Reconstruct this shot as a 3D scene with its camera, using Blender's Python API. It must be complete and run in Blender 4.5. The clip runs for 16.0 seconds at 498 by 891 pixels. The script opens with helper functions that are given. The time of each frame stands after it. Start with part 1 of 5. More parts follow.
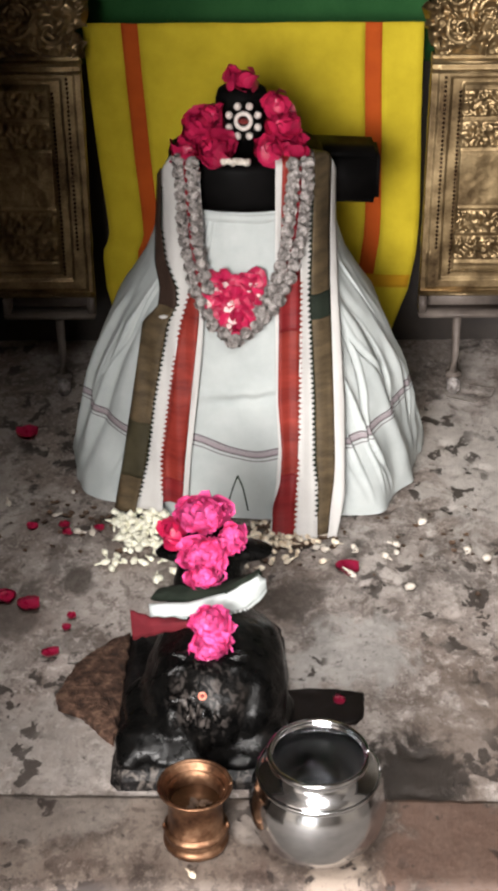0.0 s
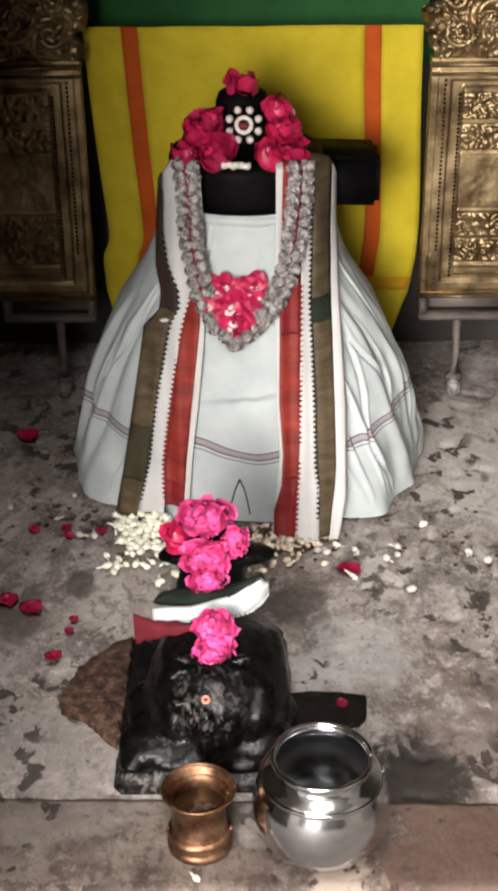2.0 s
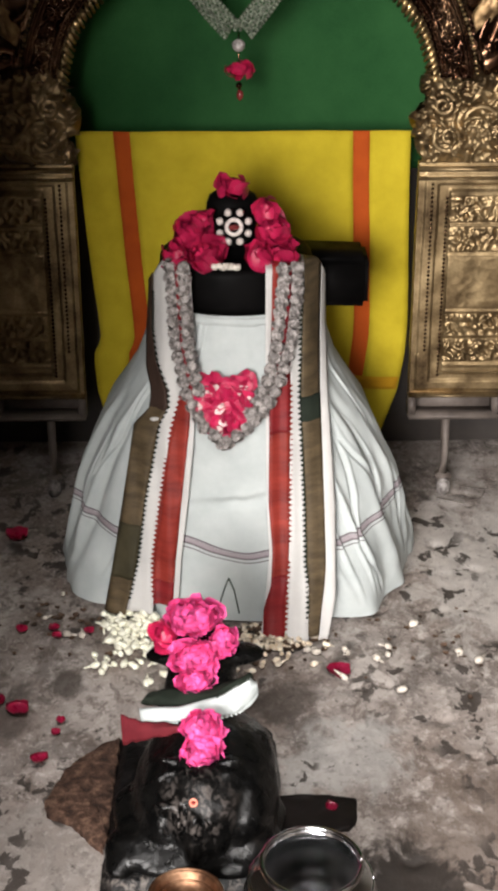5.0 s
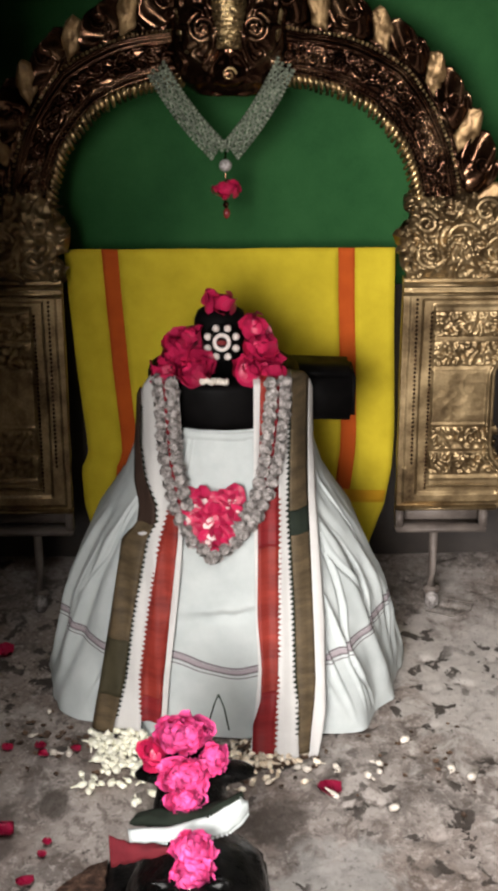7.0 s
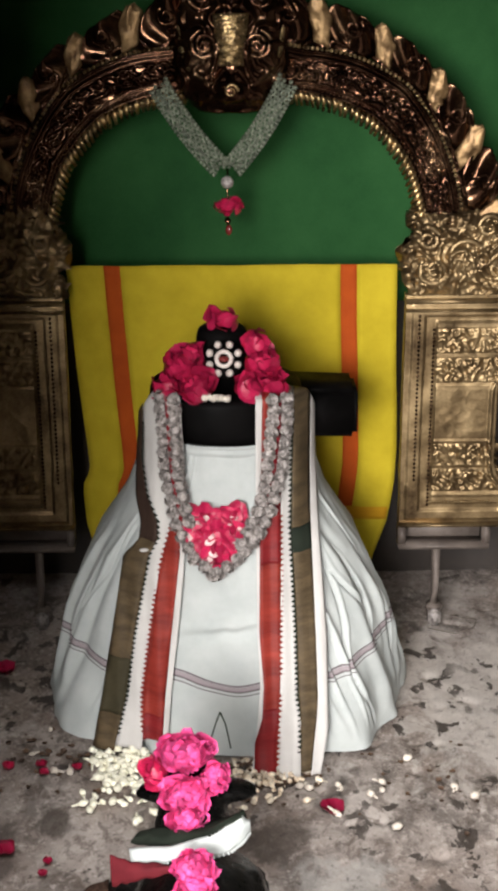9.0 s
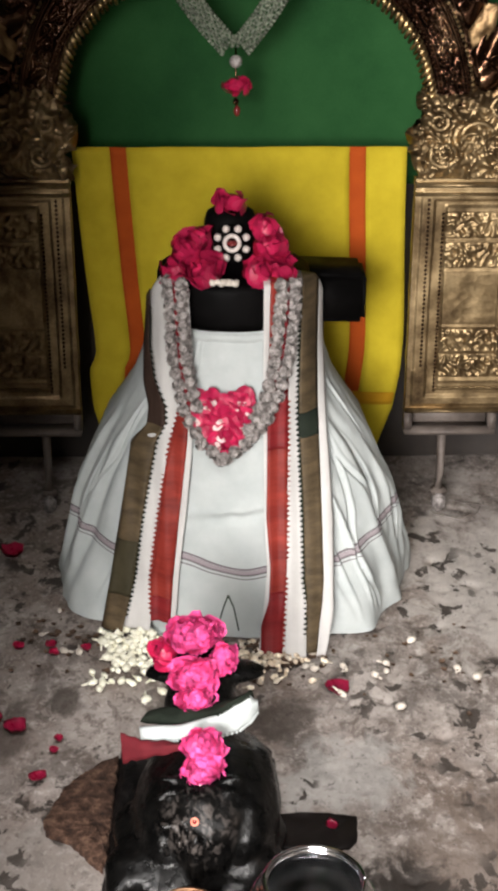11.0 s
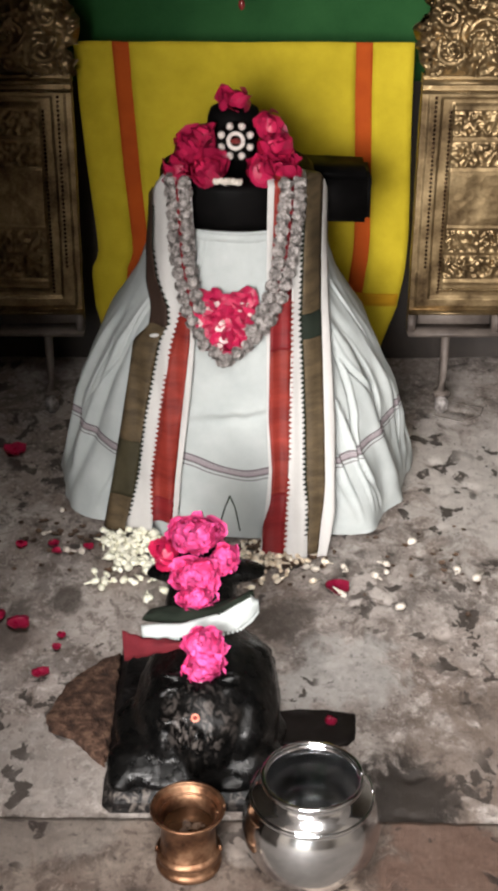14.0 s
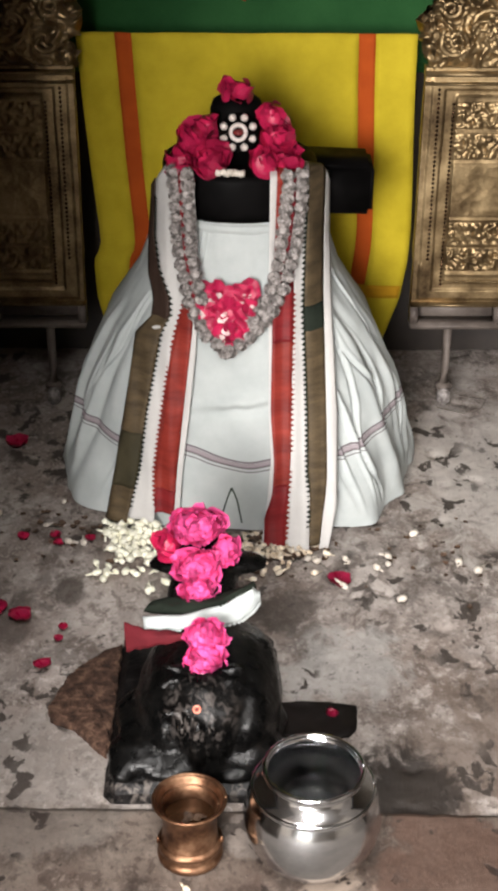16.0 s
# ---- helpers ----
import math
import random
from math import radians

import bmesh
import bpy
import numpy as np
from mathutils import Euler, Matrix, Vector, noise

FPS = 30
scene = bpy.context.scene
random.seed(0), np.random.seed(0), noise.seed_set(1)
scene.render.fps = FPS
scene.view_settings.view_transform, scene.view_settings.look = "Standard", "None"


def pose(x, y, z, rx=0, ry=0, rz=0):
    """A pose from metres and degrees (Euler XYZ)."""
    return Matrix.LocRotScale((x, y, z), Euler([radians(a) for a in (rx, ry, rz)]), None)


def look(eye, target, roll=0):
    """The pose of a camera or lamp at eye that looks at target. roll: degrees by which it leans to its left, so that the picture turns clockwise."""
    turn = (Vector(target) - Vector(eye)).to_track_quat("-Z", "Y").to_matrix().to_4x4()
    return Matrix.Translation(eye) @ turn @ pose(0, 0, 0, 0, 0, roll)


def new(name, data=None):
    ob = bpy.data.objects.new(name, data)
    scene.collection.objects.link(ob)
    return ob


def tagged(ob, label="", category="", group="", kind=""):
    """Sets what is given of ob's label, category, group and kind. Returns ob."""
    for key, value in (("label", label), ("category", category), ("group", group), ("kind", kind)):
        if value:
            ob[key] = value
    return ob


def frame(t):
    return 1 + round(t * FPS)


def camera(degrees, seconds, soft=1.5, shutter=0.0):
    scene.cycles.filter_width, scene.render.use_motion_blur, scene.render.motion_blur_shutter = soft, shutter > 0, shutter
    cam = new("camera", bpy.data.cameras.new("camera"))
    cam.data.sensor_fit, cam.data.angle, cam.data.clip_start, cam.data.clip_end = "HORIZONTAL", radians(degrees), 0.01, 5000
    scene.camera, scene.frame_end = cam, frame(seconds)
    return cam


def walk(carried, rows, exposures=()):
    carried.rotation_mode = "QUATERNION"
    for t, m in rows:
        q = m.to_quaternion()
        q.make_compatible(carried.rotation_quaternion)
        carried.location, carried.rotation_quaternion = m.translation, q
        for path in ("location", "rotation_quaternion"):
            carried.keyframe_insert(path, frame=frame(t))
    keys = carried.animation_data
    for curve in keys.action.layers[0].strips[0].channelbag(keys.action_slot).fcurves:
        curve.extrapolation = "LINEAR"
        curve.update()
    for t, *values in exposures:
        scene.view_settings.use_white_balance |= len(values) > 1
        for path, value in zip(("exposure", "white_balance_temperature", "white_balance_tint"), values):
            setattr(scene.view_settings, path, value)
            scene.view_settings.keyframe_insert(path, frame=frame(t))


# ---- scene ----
cam = camera(19.87, 16.0, soft=4.0)
PATH = [
    (0, -0.0000, 0.0000, 1.5000, 61.0000, 0.3500, 0.1376),
    (0.5, -0.0062, -0.0013, 1.5077, 61.2164, 0.6641, -0.0424),
    (1, -0.0061, -0.0009, 1.5081, 60.9194, 0.4999, -0.0138),
    (1.5, -0.0078, -0.0009, 1.5063, 60.9447, 0.4294, -0.0163),
    (2, -0.0074, -0.0009, 1.5083, 60.9791, 0.4533, -0.0393),
    (2.5, -0.0076, -0.0003, 1.5052, 60.9582, 0.3216, -0.0069),
    (3, -0.0068, -0.0000, 1.5077, 60.8508, 0.4105, 0.1378),
    (3.5, -0.0056, 0.0001, 1.5076, 60.7465, -0.0626, 0.1581),
    (4, -0.0041, -0.0008, 1.5052, 62.4051, 0.3158, -0.0384),
    (4.5, -0.0053, 0.0000, 1.5096, 63.8948, 0.2040, -0.1930),
    (5, -0.0050, -0.0013, 1.5085, 64.9488, 0.1827, -0.3201),
    (7.5, -0.0147, 0.0012, 1.5092, 70.1580, 0.1661, -1.0804),
    (8, -0.0129, 0.0031, 1.5070, 70.3684, 0.1630, -1.0280),
    (10.5, -0.0215, 0.0077, 1.5065, 67.5252, 0.1673, -0.8449),
    (11, -0.0271, 0.0062, 1.5139, 65.4299, -0.0368, -0.8308),
    (11.5, -0.0271, 0.0074, 1.5119, 64.2567, -0.1464, -0.7686),
    (12, -0.0239, 0.0064, 1.5099, 63.0958, -0.2870, -0.5984),
    (12.5, -0.0250, 0.0071, 1.5158, 61.7074, -0.3673, -0.7255),
    (13, -0.0234, 0.0069, 1.5114, 61.8732, -0.2836, -0.5829),
    (13.5, -0.0266, 0.0085, 1.5119, 61.7880, -0.3793, -0.5991),
    (14, -0.0241, 0.0082, 1.5116, 61.4770, -0.3031, -0.5237),
    (14.5, -0.0227, 0.0070, 1.5121, 61.4424, -0.2773, -0.5086),
    (15, -0.0229, 0.0074, 1.5127, 61.7733, -0.3336, -0.5143),
    (15.5, -0.0260, 0.0086, 1.5113, 61.8611, -0.3711, -0.5174),
    (16, -0.0250, 0.0083, 1.5116, 61.1460, -0.3746, -0.4153),
]
walk(cam, [(t, pose(*p)) for t, *p in PATH])
scene.view_settings.exposure = 0.16

# daylight: a pale sky outside the hall's door, which stands behind the camera and to its left
world = bpy.data.worlds.new("world")
scene.world = world
world.use_nodes = True
sky = world.node_tree.nodes.new("ShaderNodeTexSky")
sky.sky_type, sky.sun_disc = "NISHITA", False
sky.sun_elevation, sky.sun_rotation = radians(50), radians(200)
world.node_tree.links.new(sky.outputs[0], world.node_tree.nodes["Background"].inputs[0])
world.node_tree.nodes["Background"].inputs[1].default_value = 0.12


def area(name, eye, target, sx, sy, watts, colour):
    data = bpy.data.lights.new(name, "AREA")
    data.shape, data.size, data.size_y, data.energy, data.color = "RECTANGLE", sx, sy, watts, colour
    ob = new(name, data)
    ob.matrix_world = look(eye, target)
    return ob


area("daylight_in_hall_door", (-1.20, -2.94, 1.98), (-0.55, 0, 1.2), 1.9, 1.6, 590, (1.0, 0.955, 0.925))
# overhead fill lamp added out of view to brighten the floor
area("unseen_overhead_fill", (-0.02, -0.1, 2.98), (-0.40, 2.3, 0), 0.9, 0.9, 110, (1.0, 0.965, 0.94))


# ---- materials ----
def material(name, colours, scale=20.0, rough=0.7, metal=0.0, bump=0.2, fine=180.0, spread=(0.3, 0.7), rough_var=0.15, island=0.0, stretch=(1, 1, 1), bump_dist=0.002, spec=0.5):
    """Two or three colours mixed by a coarse noise, broken up by a fine one, with bump and uneven gloss."""
    m = bpy.data.materials.new(name)
    m.use_nodes = True
    nt = m.node_tree
    n, l = nt.nodes, nt.links
    b = n["Principled BSDF"]
    tc = n.new("ShaderNodeTexCoord")
    mp = n.new("ShaderNodeMapping")
    mp.inputs["Scale"].default_value = stretch
    l.new(tc.outputs["Object"], mp.inputs[0])
    big = n.new("ShaderNodeTexNoise")
    big.inputs["Scale"].default_value, big.inputs["Detail"].default_value, big.inputs["Roughness"].default_value = scale, 6, 0.62
    small = n.new("ShaderNodeTexNoise")
    small.inputs["Scale"].default_value, small.inputs["Detail"].default_value = fine, 4
    for t in (big, small):
        l.new(mp.outputs[0], t.inputs["Vector"])
    mix = n.new("ShaderNodeMath")
    mix.operation = "MULTIPLY_ADD"
    mix.inputs[1].default_value, mix.inputs[2].default_value = 0.22, -0.11
    l.new(small.outputs[0], mix.inputs[0])
    add = n.new("ShaderNodeMath")
    l.new(big.outputs[0], add.inputs[0])
    l.new(mix.outputs[0], add.inputs[1])
    ramp = n.new("ShaderNodeValToRGB")
    e = ramp.color_ramp.elements
    e[0].position, e[1].position = spread
    e[0].color, e[1].color = (*colours[0], 1), (*colours[-1], 1)
    if len(colours) == 3:
        e.new((spread[0] + spread[1]) / 2).color = (*colours[1], 1)
    l.new(add.outputs[0], ramp.inputs[0])
    out = ramp.outputs[0]
    if island:
        geo = n.new("ShaderNodeNewGeometry")
        obj = n.new("ShaderNodeObjectInfo")
        s = n.new("ShaderNodeMath")
        l.new(geo.outputs["Random Per Island"], s.inputs[0])
        l.new(obj.outputs["Random"], s.inputs[1])
        fr = n.new("ShaderNodeMath")
        fr.operation = "FRACT"
        l.new(s.outputs[0], fr.inputs[0])
        v = n.new("ShaderNodeMapRange")
        v.inputs["To Min"].default_value, v.inputs["To Max"].default_value = 1 - island, 1 + island
        l.new(fr.outputs[0], v.inputs[0])
        hsv = n.new("ShaderNodeHueSaturation")
        l.new(out, hsv.inputs["Color"])
        l.new(v.outputs[0], hsv.inputs["Value"])
        out = hsv.outputs[0]
    l.new(out, b.inputs["Base Color"])
    rr = n.new("ShaderNodeMapRange")
    rr.inputs["To Min"].default_value, rr.inputs["To Max"].default_value = max(rough - rough_var, 0.03), min(rough + rough_var, 1)
    rr.inputs["From Min"].default_value, rr.inputs["From Max"].default_value = 0.3, 0.7
    l.new(big.outputs[0], rr.inputs[0])
    l.new(rr.outputs[0], b.inputs["Roughness"])
    b.inputs["Metallic"].default_value = metal
    b.inputs["Specular IOR Level"].default_value = spec
    if bump:
        bp = n.new("ShaderNodeBump")
        bp.inputs["Strength"].default_value, bp.inputs["Distance"].default_value = bump, bump_dist
        l.new(add.outputs[0], bp.inputs["Height"])
        l.new(bp.outputs[0], b.inputs["Normal"])
    return m


def woven(name, colours, rough=0.85, thread=900.0, wrinkle=14.0, stretch=(1, 1, 1)):
    """Cotton cloth: a fine weave and soft creases."""
    m = material(name, colours, scale=wrinkle, rough=rough, bump=0.35, fine=thread, spread=(0.3, 0.7), rough_var=0.05, bump_dist=0.004, spec=0.15, stretch=stretch)
    return m


def worn_stone(name, dark, mid, pale, brown, marks=()):
    """Old temple paving: pale and brown clouds, dark trodden pits, chalky scuffs and hair cracks."""
    m = bpy.data.materials.new(name)
    m.use_nodes = True
    nt = m.node_tree
    n, l = nt.nodes, nt.links
    b = n["Principled BSDF"]
    tc = n.new("ShaderNodeTexCoord")

    def noise_node(scale, detail=6.0, rough=0.6, warp=0.0, stretch=(1, 1, 1)):
        mp = n.new("ShaderNodeMapping")
        mp.inputs["Scale"].default_value = stretch
        l.new(tc.outputs["Object"], mp.inputs[0])
        t = n.new("ShaderNodeTexNoise")
        t.inputs["Scale"].default_value, t.inputs["Detail"].default_value, t.inputs["Roughness"].default_value, t.inputs["Distortion"].default_value = scale, detail, rough, warp
        l.new(mp.outputs[0], t.inputs["Vector"])
        return t.outputs[0]

    def step(value, a, c):
        r = n.new("ShaderNodeMapRange")
        r.interpolation_type = "SMOOTHSTEP"
        r.inputs["From Min"].default_value, r.inputs["From Max"].default_value = a, c
        l.new(value, r.inputs[0])
        return r.outputs[0]

    def times(a, c):
        t = n.new("ShaderNodeMath")
        t.operation = "MULTIPLY"
        for k, v in enumerate((a, c)):
            if isinstance(v, float):
                t.inputs[k].default_value = v
            else:
                l.new(v, t.inputs[k])
        return t.outputs[0]

    def over(base, colour, fac):
        x = n.new("ShaderNodeMix")
        x.data_type = "RGBA"
        l.new(fac, x.inputs["Factor"])
        if isinstance(base, tuple):
            x.inputs["A"].default_value = (*base, 1)
        else:
            l.new(base, x.inputs["A"])
        x.inputs["B"].default_value = (*colour, 1)
        return x.outputs["Result"]

    clouds, grains, grit = noise_node(4.2, 9, 0.58, 0.1, (1, 0.6, 1)), noise_node(85, 6, 0.65), noise_node(230, 3)
    wide = noise_node(2.9, 4, 0.55, 0.0, (1, 0.7, 1))
    blots = noise_node(9.5, 9, 0.62, 0.15, (1, 0.6, 1))
    pits = noise_node(21, 8, 0.60, 0.35, (1, 0.75, 1))
    flakes = noise_node(13, 10, 0.68, 0.5, (1, 0.7, 1))
    c = over(mid, pale, step(clouds, 0.40, 0.64))
    c = over(c, brown, times(step(noise_node(3.1, 8, 0.6, 0.2, (1, 0.7, 1)), 0.46, 0.62), 0.75))
    c = over(c, tuple(0.45 * v for v in mid), times(step(blots, 0.50, 0.62), 0.72))
    c = over(c, pale, times(step(flakes, 0.56, 0.585), 0.40))
    c = over(c, tuple(0.5 * v for v in brown), times(step(noise_node(16, 10, 0.66, 0.4, (1, 0.75, 1)), 0.545, 0.575), 0.55))
    pebbles = noise_node(74, 9, 0.74, 0.3, (1, 0.8, 1))
    c = over(c, tuple(1.25 * v for v in pale), times(step(pebbles, 0.53, 0.60), 0.5))
    c = over(c, tuple(0.5 * v for v in brown), times(step(noise_node(58, 9, 0.74, 0.3, (1, 0.8, 1)), 0.53, 0.60), 0.55))
    c = over(c, pale, times(step(grit, 0.56, 0.70), 0.3))
    # placed marks: stains, and some patches of light or shade put into the colour
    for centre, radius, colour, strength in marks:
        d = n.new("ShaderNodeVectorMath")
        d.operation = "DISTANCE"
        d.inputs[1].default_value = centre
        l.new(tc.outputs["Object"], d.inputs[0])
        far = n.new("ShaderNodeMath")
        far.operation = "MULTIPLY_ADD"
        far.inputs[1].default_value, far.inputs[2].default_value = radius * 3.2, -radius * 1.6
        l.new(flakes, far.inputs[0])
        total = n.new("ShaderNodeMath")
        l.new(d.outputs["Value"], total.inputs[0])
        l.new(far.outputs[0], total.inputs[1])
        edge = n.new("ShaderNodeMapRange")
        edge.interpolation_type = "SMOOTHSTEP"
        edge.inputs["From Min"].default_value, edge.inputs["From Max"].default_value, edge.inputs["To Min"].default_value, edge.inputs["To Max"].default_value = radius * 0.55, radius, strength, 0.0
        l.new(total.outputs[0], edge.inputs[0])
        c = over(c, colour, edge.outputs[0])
    hollow = times(step(pits, 0.56, 0.575), step(wide, 0.44, 0.52))
    c = over(c, dark, times(hollow, 0.92))
    c = over(c, dark, times(step(noise_node(48, 5, 0.6, 0.4, (1, 0.7, 1)), 0.66, 0.69), 0.8))
    c = over(c, dark, times(step(grains, 0.55, 0.70), 0.5))
    l.new(c, b.inputs["Base Color"])
    rr = n.new("ShaderNodeMapRange")
    rr.inputs["To Min"].default_value, rr.inputs["To Max"].default_value = 0.42, 0.85
    l.new(blots, rr.inputs[0])
    l.new(rr.outputs[0], b.inputs["Roughness"])
    height = n.new("ShaderNodeMath")
    height.operation = "SUBTRACT"
    l.new(pebbles, height.inputs[0])
    l.new(hollow, height.inputs[1])
    bp = n.new("ShaderNodeBump")
    bp.inputs["Strength"].default_value, bp.inputs["Distance"].default_value = 0.7, 0.004
    l.new(height.outputs[0], bp.inputs["Height"])
    l.new(bp.outputs[0], b.inputs["Normal"])
    return m


floor_stone = worn_stone("floor_stone", (0.040, 0.031, 0.026), (0.245, 0.206, 0.184), (0.44, 0.395, 0.364), (0.165, 0.118, 0.093), [
    # first on this row: pool of light at the right back, painted pale
    ((0.62, 2.62, 0), 0.42, (0.56, 0.52, 0.485), 0.7), ((0.17, 1.97, 0), 0.12, (0.40, 0.385, 0.365), 0.65), ((0.42, 1.72, 0), 0.24, (0.115, 0.083, 0.064), 0.7),
    # first on this row: the pot's cast shadow painted near-black on the floor
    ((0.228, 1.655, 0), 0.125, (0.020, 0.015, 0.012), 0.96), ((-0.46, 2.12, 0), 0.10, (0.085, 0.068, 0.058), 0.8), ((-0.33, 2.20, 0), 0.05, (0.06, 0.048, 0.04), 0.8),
    # first on this row: shadow beside the neck cloth, painted as a dark blot
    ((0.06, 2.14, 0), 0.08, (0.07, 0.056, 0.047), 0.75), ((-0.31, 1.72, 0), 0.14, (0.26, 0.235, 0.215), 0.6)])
threshold_stone = worn_stone("threshold_stone", (0.024, 0.016, 0.013), (0.078, 0.055, 0.043), (0.16, 0.128, 0.106), (0.058, 0.033, 0.024), [((0.30, 1.52, 0), 0.16, (0.10, 0.058, 0.042), 0.8), ((-0.30, 1.60, 0), 0.10, (0.19, 0.165, 0.145), 0.5), ((0.0, 1.56, 0), 0.05, (0.26, 0.225, 0.20), 0.5), ((0.12, 1.455, 0), 0.05, (0.36, 0.29, 0.235), 0.7)])
dark_wall_stone = material("dark_back_stone", [(0.012, 0.009, 0.008), (0.040, 0.032, 0.027)], scale=5, rough=0.85, bump=0.5, fine=40, bump_dist=0.01)
wall_stone = material("wall_stone", [(0.08, 0.07, 0.06), (0.20, 0.175, 0.155)], scale=4, rough=0.8, bump=0.5, fine=40, bump_dist=0.01)
# pale colour for unseen side walls, chosen so they reflect fill light
bounce_white = material("pale_bounce_wall", [(0.34, 0.31, 0.27), (0.52, 0.48, 0.42)], scale=3, rough=0.9, bump=0.3, fine=60)
plaster = material("hall_plaster", [(0.20, 0.175, 0.15), (0.30, 0.27, 0.235)], scale=3, rough=0.9, bump=0.3, fine=60)
green_paint = material("green_cloth", [(0.011, 0.056, 0.015), (0.026, 0.092, 0.029)], scale=6, rough=0.8, bump=0.2, fine=250, rough_var=0.12, spec=0.08)
yellow_cloth = woven("yellow_cotton", [(0.39, 0.300, 0.014), (0.50, 0.388, 0.024)])
orange_cloth = woven("orange_red_border", [(0.32, 0.050, 0.006), (0.42, 0.075, 0.010)])
white_cloth = woven("white_cotton", [(0.385, 0.415, 0.41), (0.475, 0.505, 0.495)])


def weave_stripes(m, colour):
    """Three maroon lines woven in above the hem, rising a little towards the sides."""
    n, l = m.node_tree.nodes, m.node_tree.links

    def calc(op, a, c):
        t = n.new("ShaderNodeMath")
        t.operation = op
        for k, v in enumerate((a, c)):
            if isinstance(v, (int, float)):
                t.inputs[k].default_value = v
            else:
                l.new(v, t.inputs[k])
        return t.outputs[0]

    tc = n.new("ShaderNodeTexCoord")
    sp = n.new("ShaderNodeSeparateXYZ")
    l.new(tc.outputs["Object"], sp.inputs[0])
    t = n.new("ShaderNodeTexNoise")
    t.inputs["Scale"].default_value = 7
    l.new(tc.outputs["Object"], t.inputs["Vector"])
    off = calc("ADD", sp.outputs["X"], 0.02)
    rise = calc("MULTIPLY", calc("MULTIPLY", off, off), 0.36)
    hump = calc("MULTIPLY", calc("EXPONENT", calc("MULTIPLY", calc("POWER", calc("ABSOLUTE", calc("ADD", sp.outputs["X"], 0.125), 0), 2), -300), 0), 0.020)
    dip = calc("MULTIPLY", calc("EXPONENT", calc("MULTIPLY", calc("POWER", calc("ABSOLUTE", calc("ADD", sp.outputs["X"], 0.0), 0), 2), -300), 0), -0.010)
    rise = calc("ADD", rise, calc("ADD", hump, dip))
    z = calc("SUBTRACT", calc("SUBTRACT", sp.outputs["Z"], rise), calc("MULTIPLY", t.outputs[0], 0.022))
    def line(centre, half):
        return calc("LESS_THAN", calc("ABSOLUTE", calc("SUBTRACT", z, centre), 0), half)

    def lay(colour, mask, strength):
        b = n["Principled BSDF"]
        x = n.new("ShaderNodeMix")
        x.data_type = "RGBA"
        l.new(b.inputs["Base Color"].links[0].from_socket, x.inputs["A"])
        x.inputs["B"].default_value = (*colour, 1)
        l.new(calc("MULTIPLY", mask, strength), x.inputs["Factor"])
        l.new(x.outputs["Result"], b.inputs["Base Color"])

    lay(tuple(2.6 * v for v in colour), line(0.134, 0.0045), 0.65)
    lay(colour, calc("MAXIMUM", line(0.1410, 0.0019), line(0.1280, 0.0019)), 0.85)
    lay(colour, line(0.120, 0.0014), 0.75)


weave_stripes(white_cloth, (0.085, 0.055, 0.065))
towel_white = woven("towel_white", [(0.48, 0.465, 0.45), (0.57, 0.555, 0.535)])
# stretched tone bands on olive and red imitate the sheen of crinkled zari
olive_cloth = woven("olive_zari_border", [(0.040, 0.029, 0.016), (0.115, 0.082, 0.046)], rough=0.6, wrinkle=30.0, stretch=(0.5, 0.5, 1.6))
amber_cloth = woven("amber_border", [(0.40, 0.20, 0.008), (0.48, 0.26, 0.012)])
red_cloth = woven("red_zari_border", [(0.12, 0.011, 0.009), (0.27, 0.036, 0.024)], rough=0.5, wrinkle=22.0, stretch=(0.4, 0.4, 1.8))
deep_red = woven("deep_red_border", [(0.11, 0.008, 0.010), (0.22, 0.019, 0.020)], rough=0.5, wrinkle=22.0, stretch=(0.4, 0.4, 1.8))
maroon_cloth = woven("dull_crimson_cloth", [(0.075, 0.008, 0.012), (0.14, 0.015, 0.021)], rough=0.75)
brown_cloth = woven("dark_brown_border", [(0.022, 0.013, 0.010), (0.05, 0.030, 0.022)], rough=0.65)
dark_olive = woven("dark_olive_border", [(0.022, 0.020, 0.011), (0.060, 0.050, 0.028)], rough=0.65)
green_thread = woven("dark_green_thread", [(0.009, 0.013, 0.009), (0.022, 0.028, 0.020)])
black_stone = material("oiled_black_stone", [(0.0012, 0.0011, 0.0011), (0.004, 0.0035, 0.0035)], scale=16, rough=0.6, bump=0.3, fine=120, rough_var=0.14, spec=0.05)
nandi_stone = material("oiled_black_granite", [(0.0015, 0.0015, 0.0015), (0.003, 0.0028, 0.0026), (0.014, 0.011, 0.009)], scale=24, rough=0.30, bump=0.7, fine=130, spread=(0.40, 0.80), rough_var=0.18, bump_dist=0.005, spec=0.16)


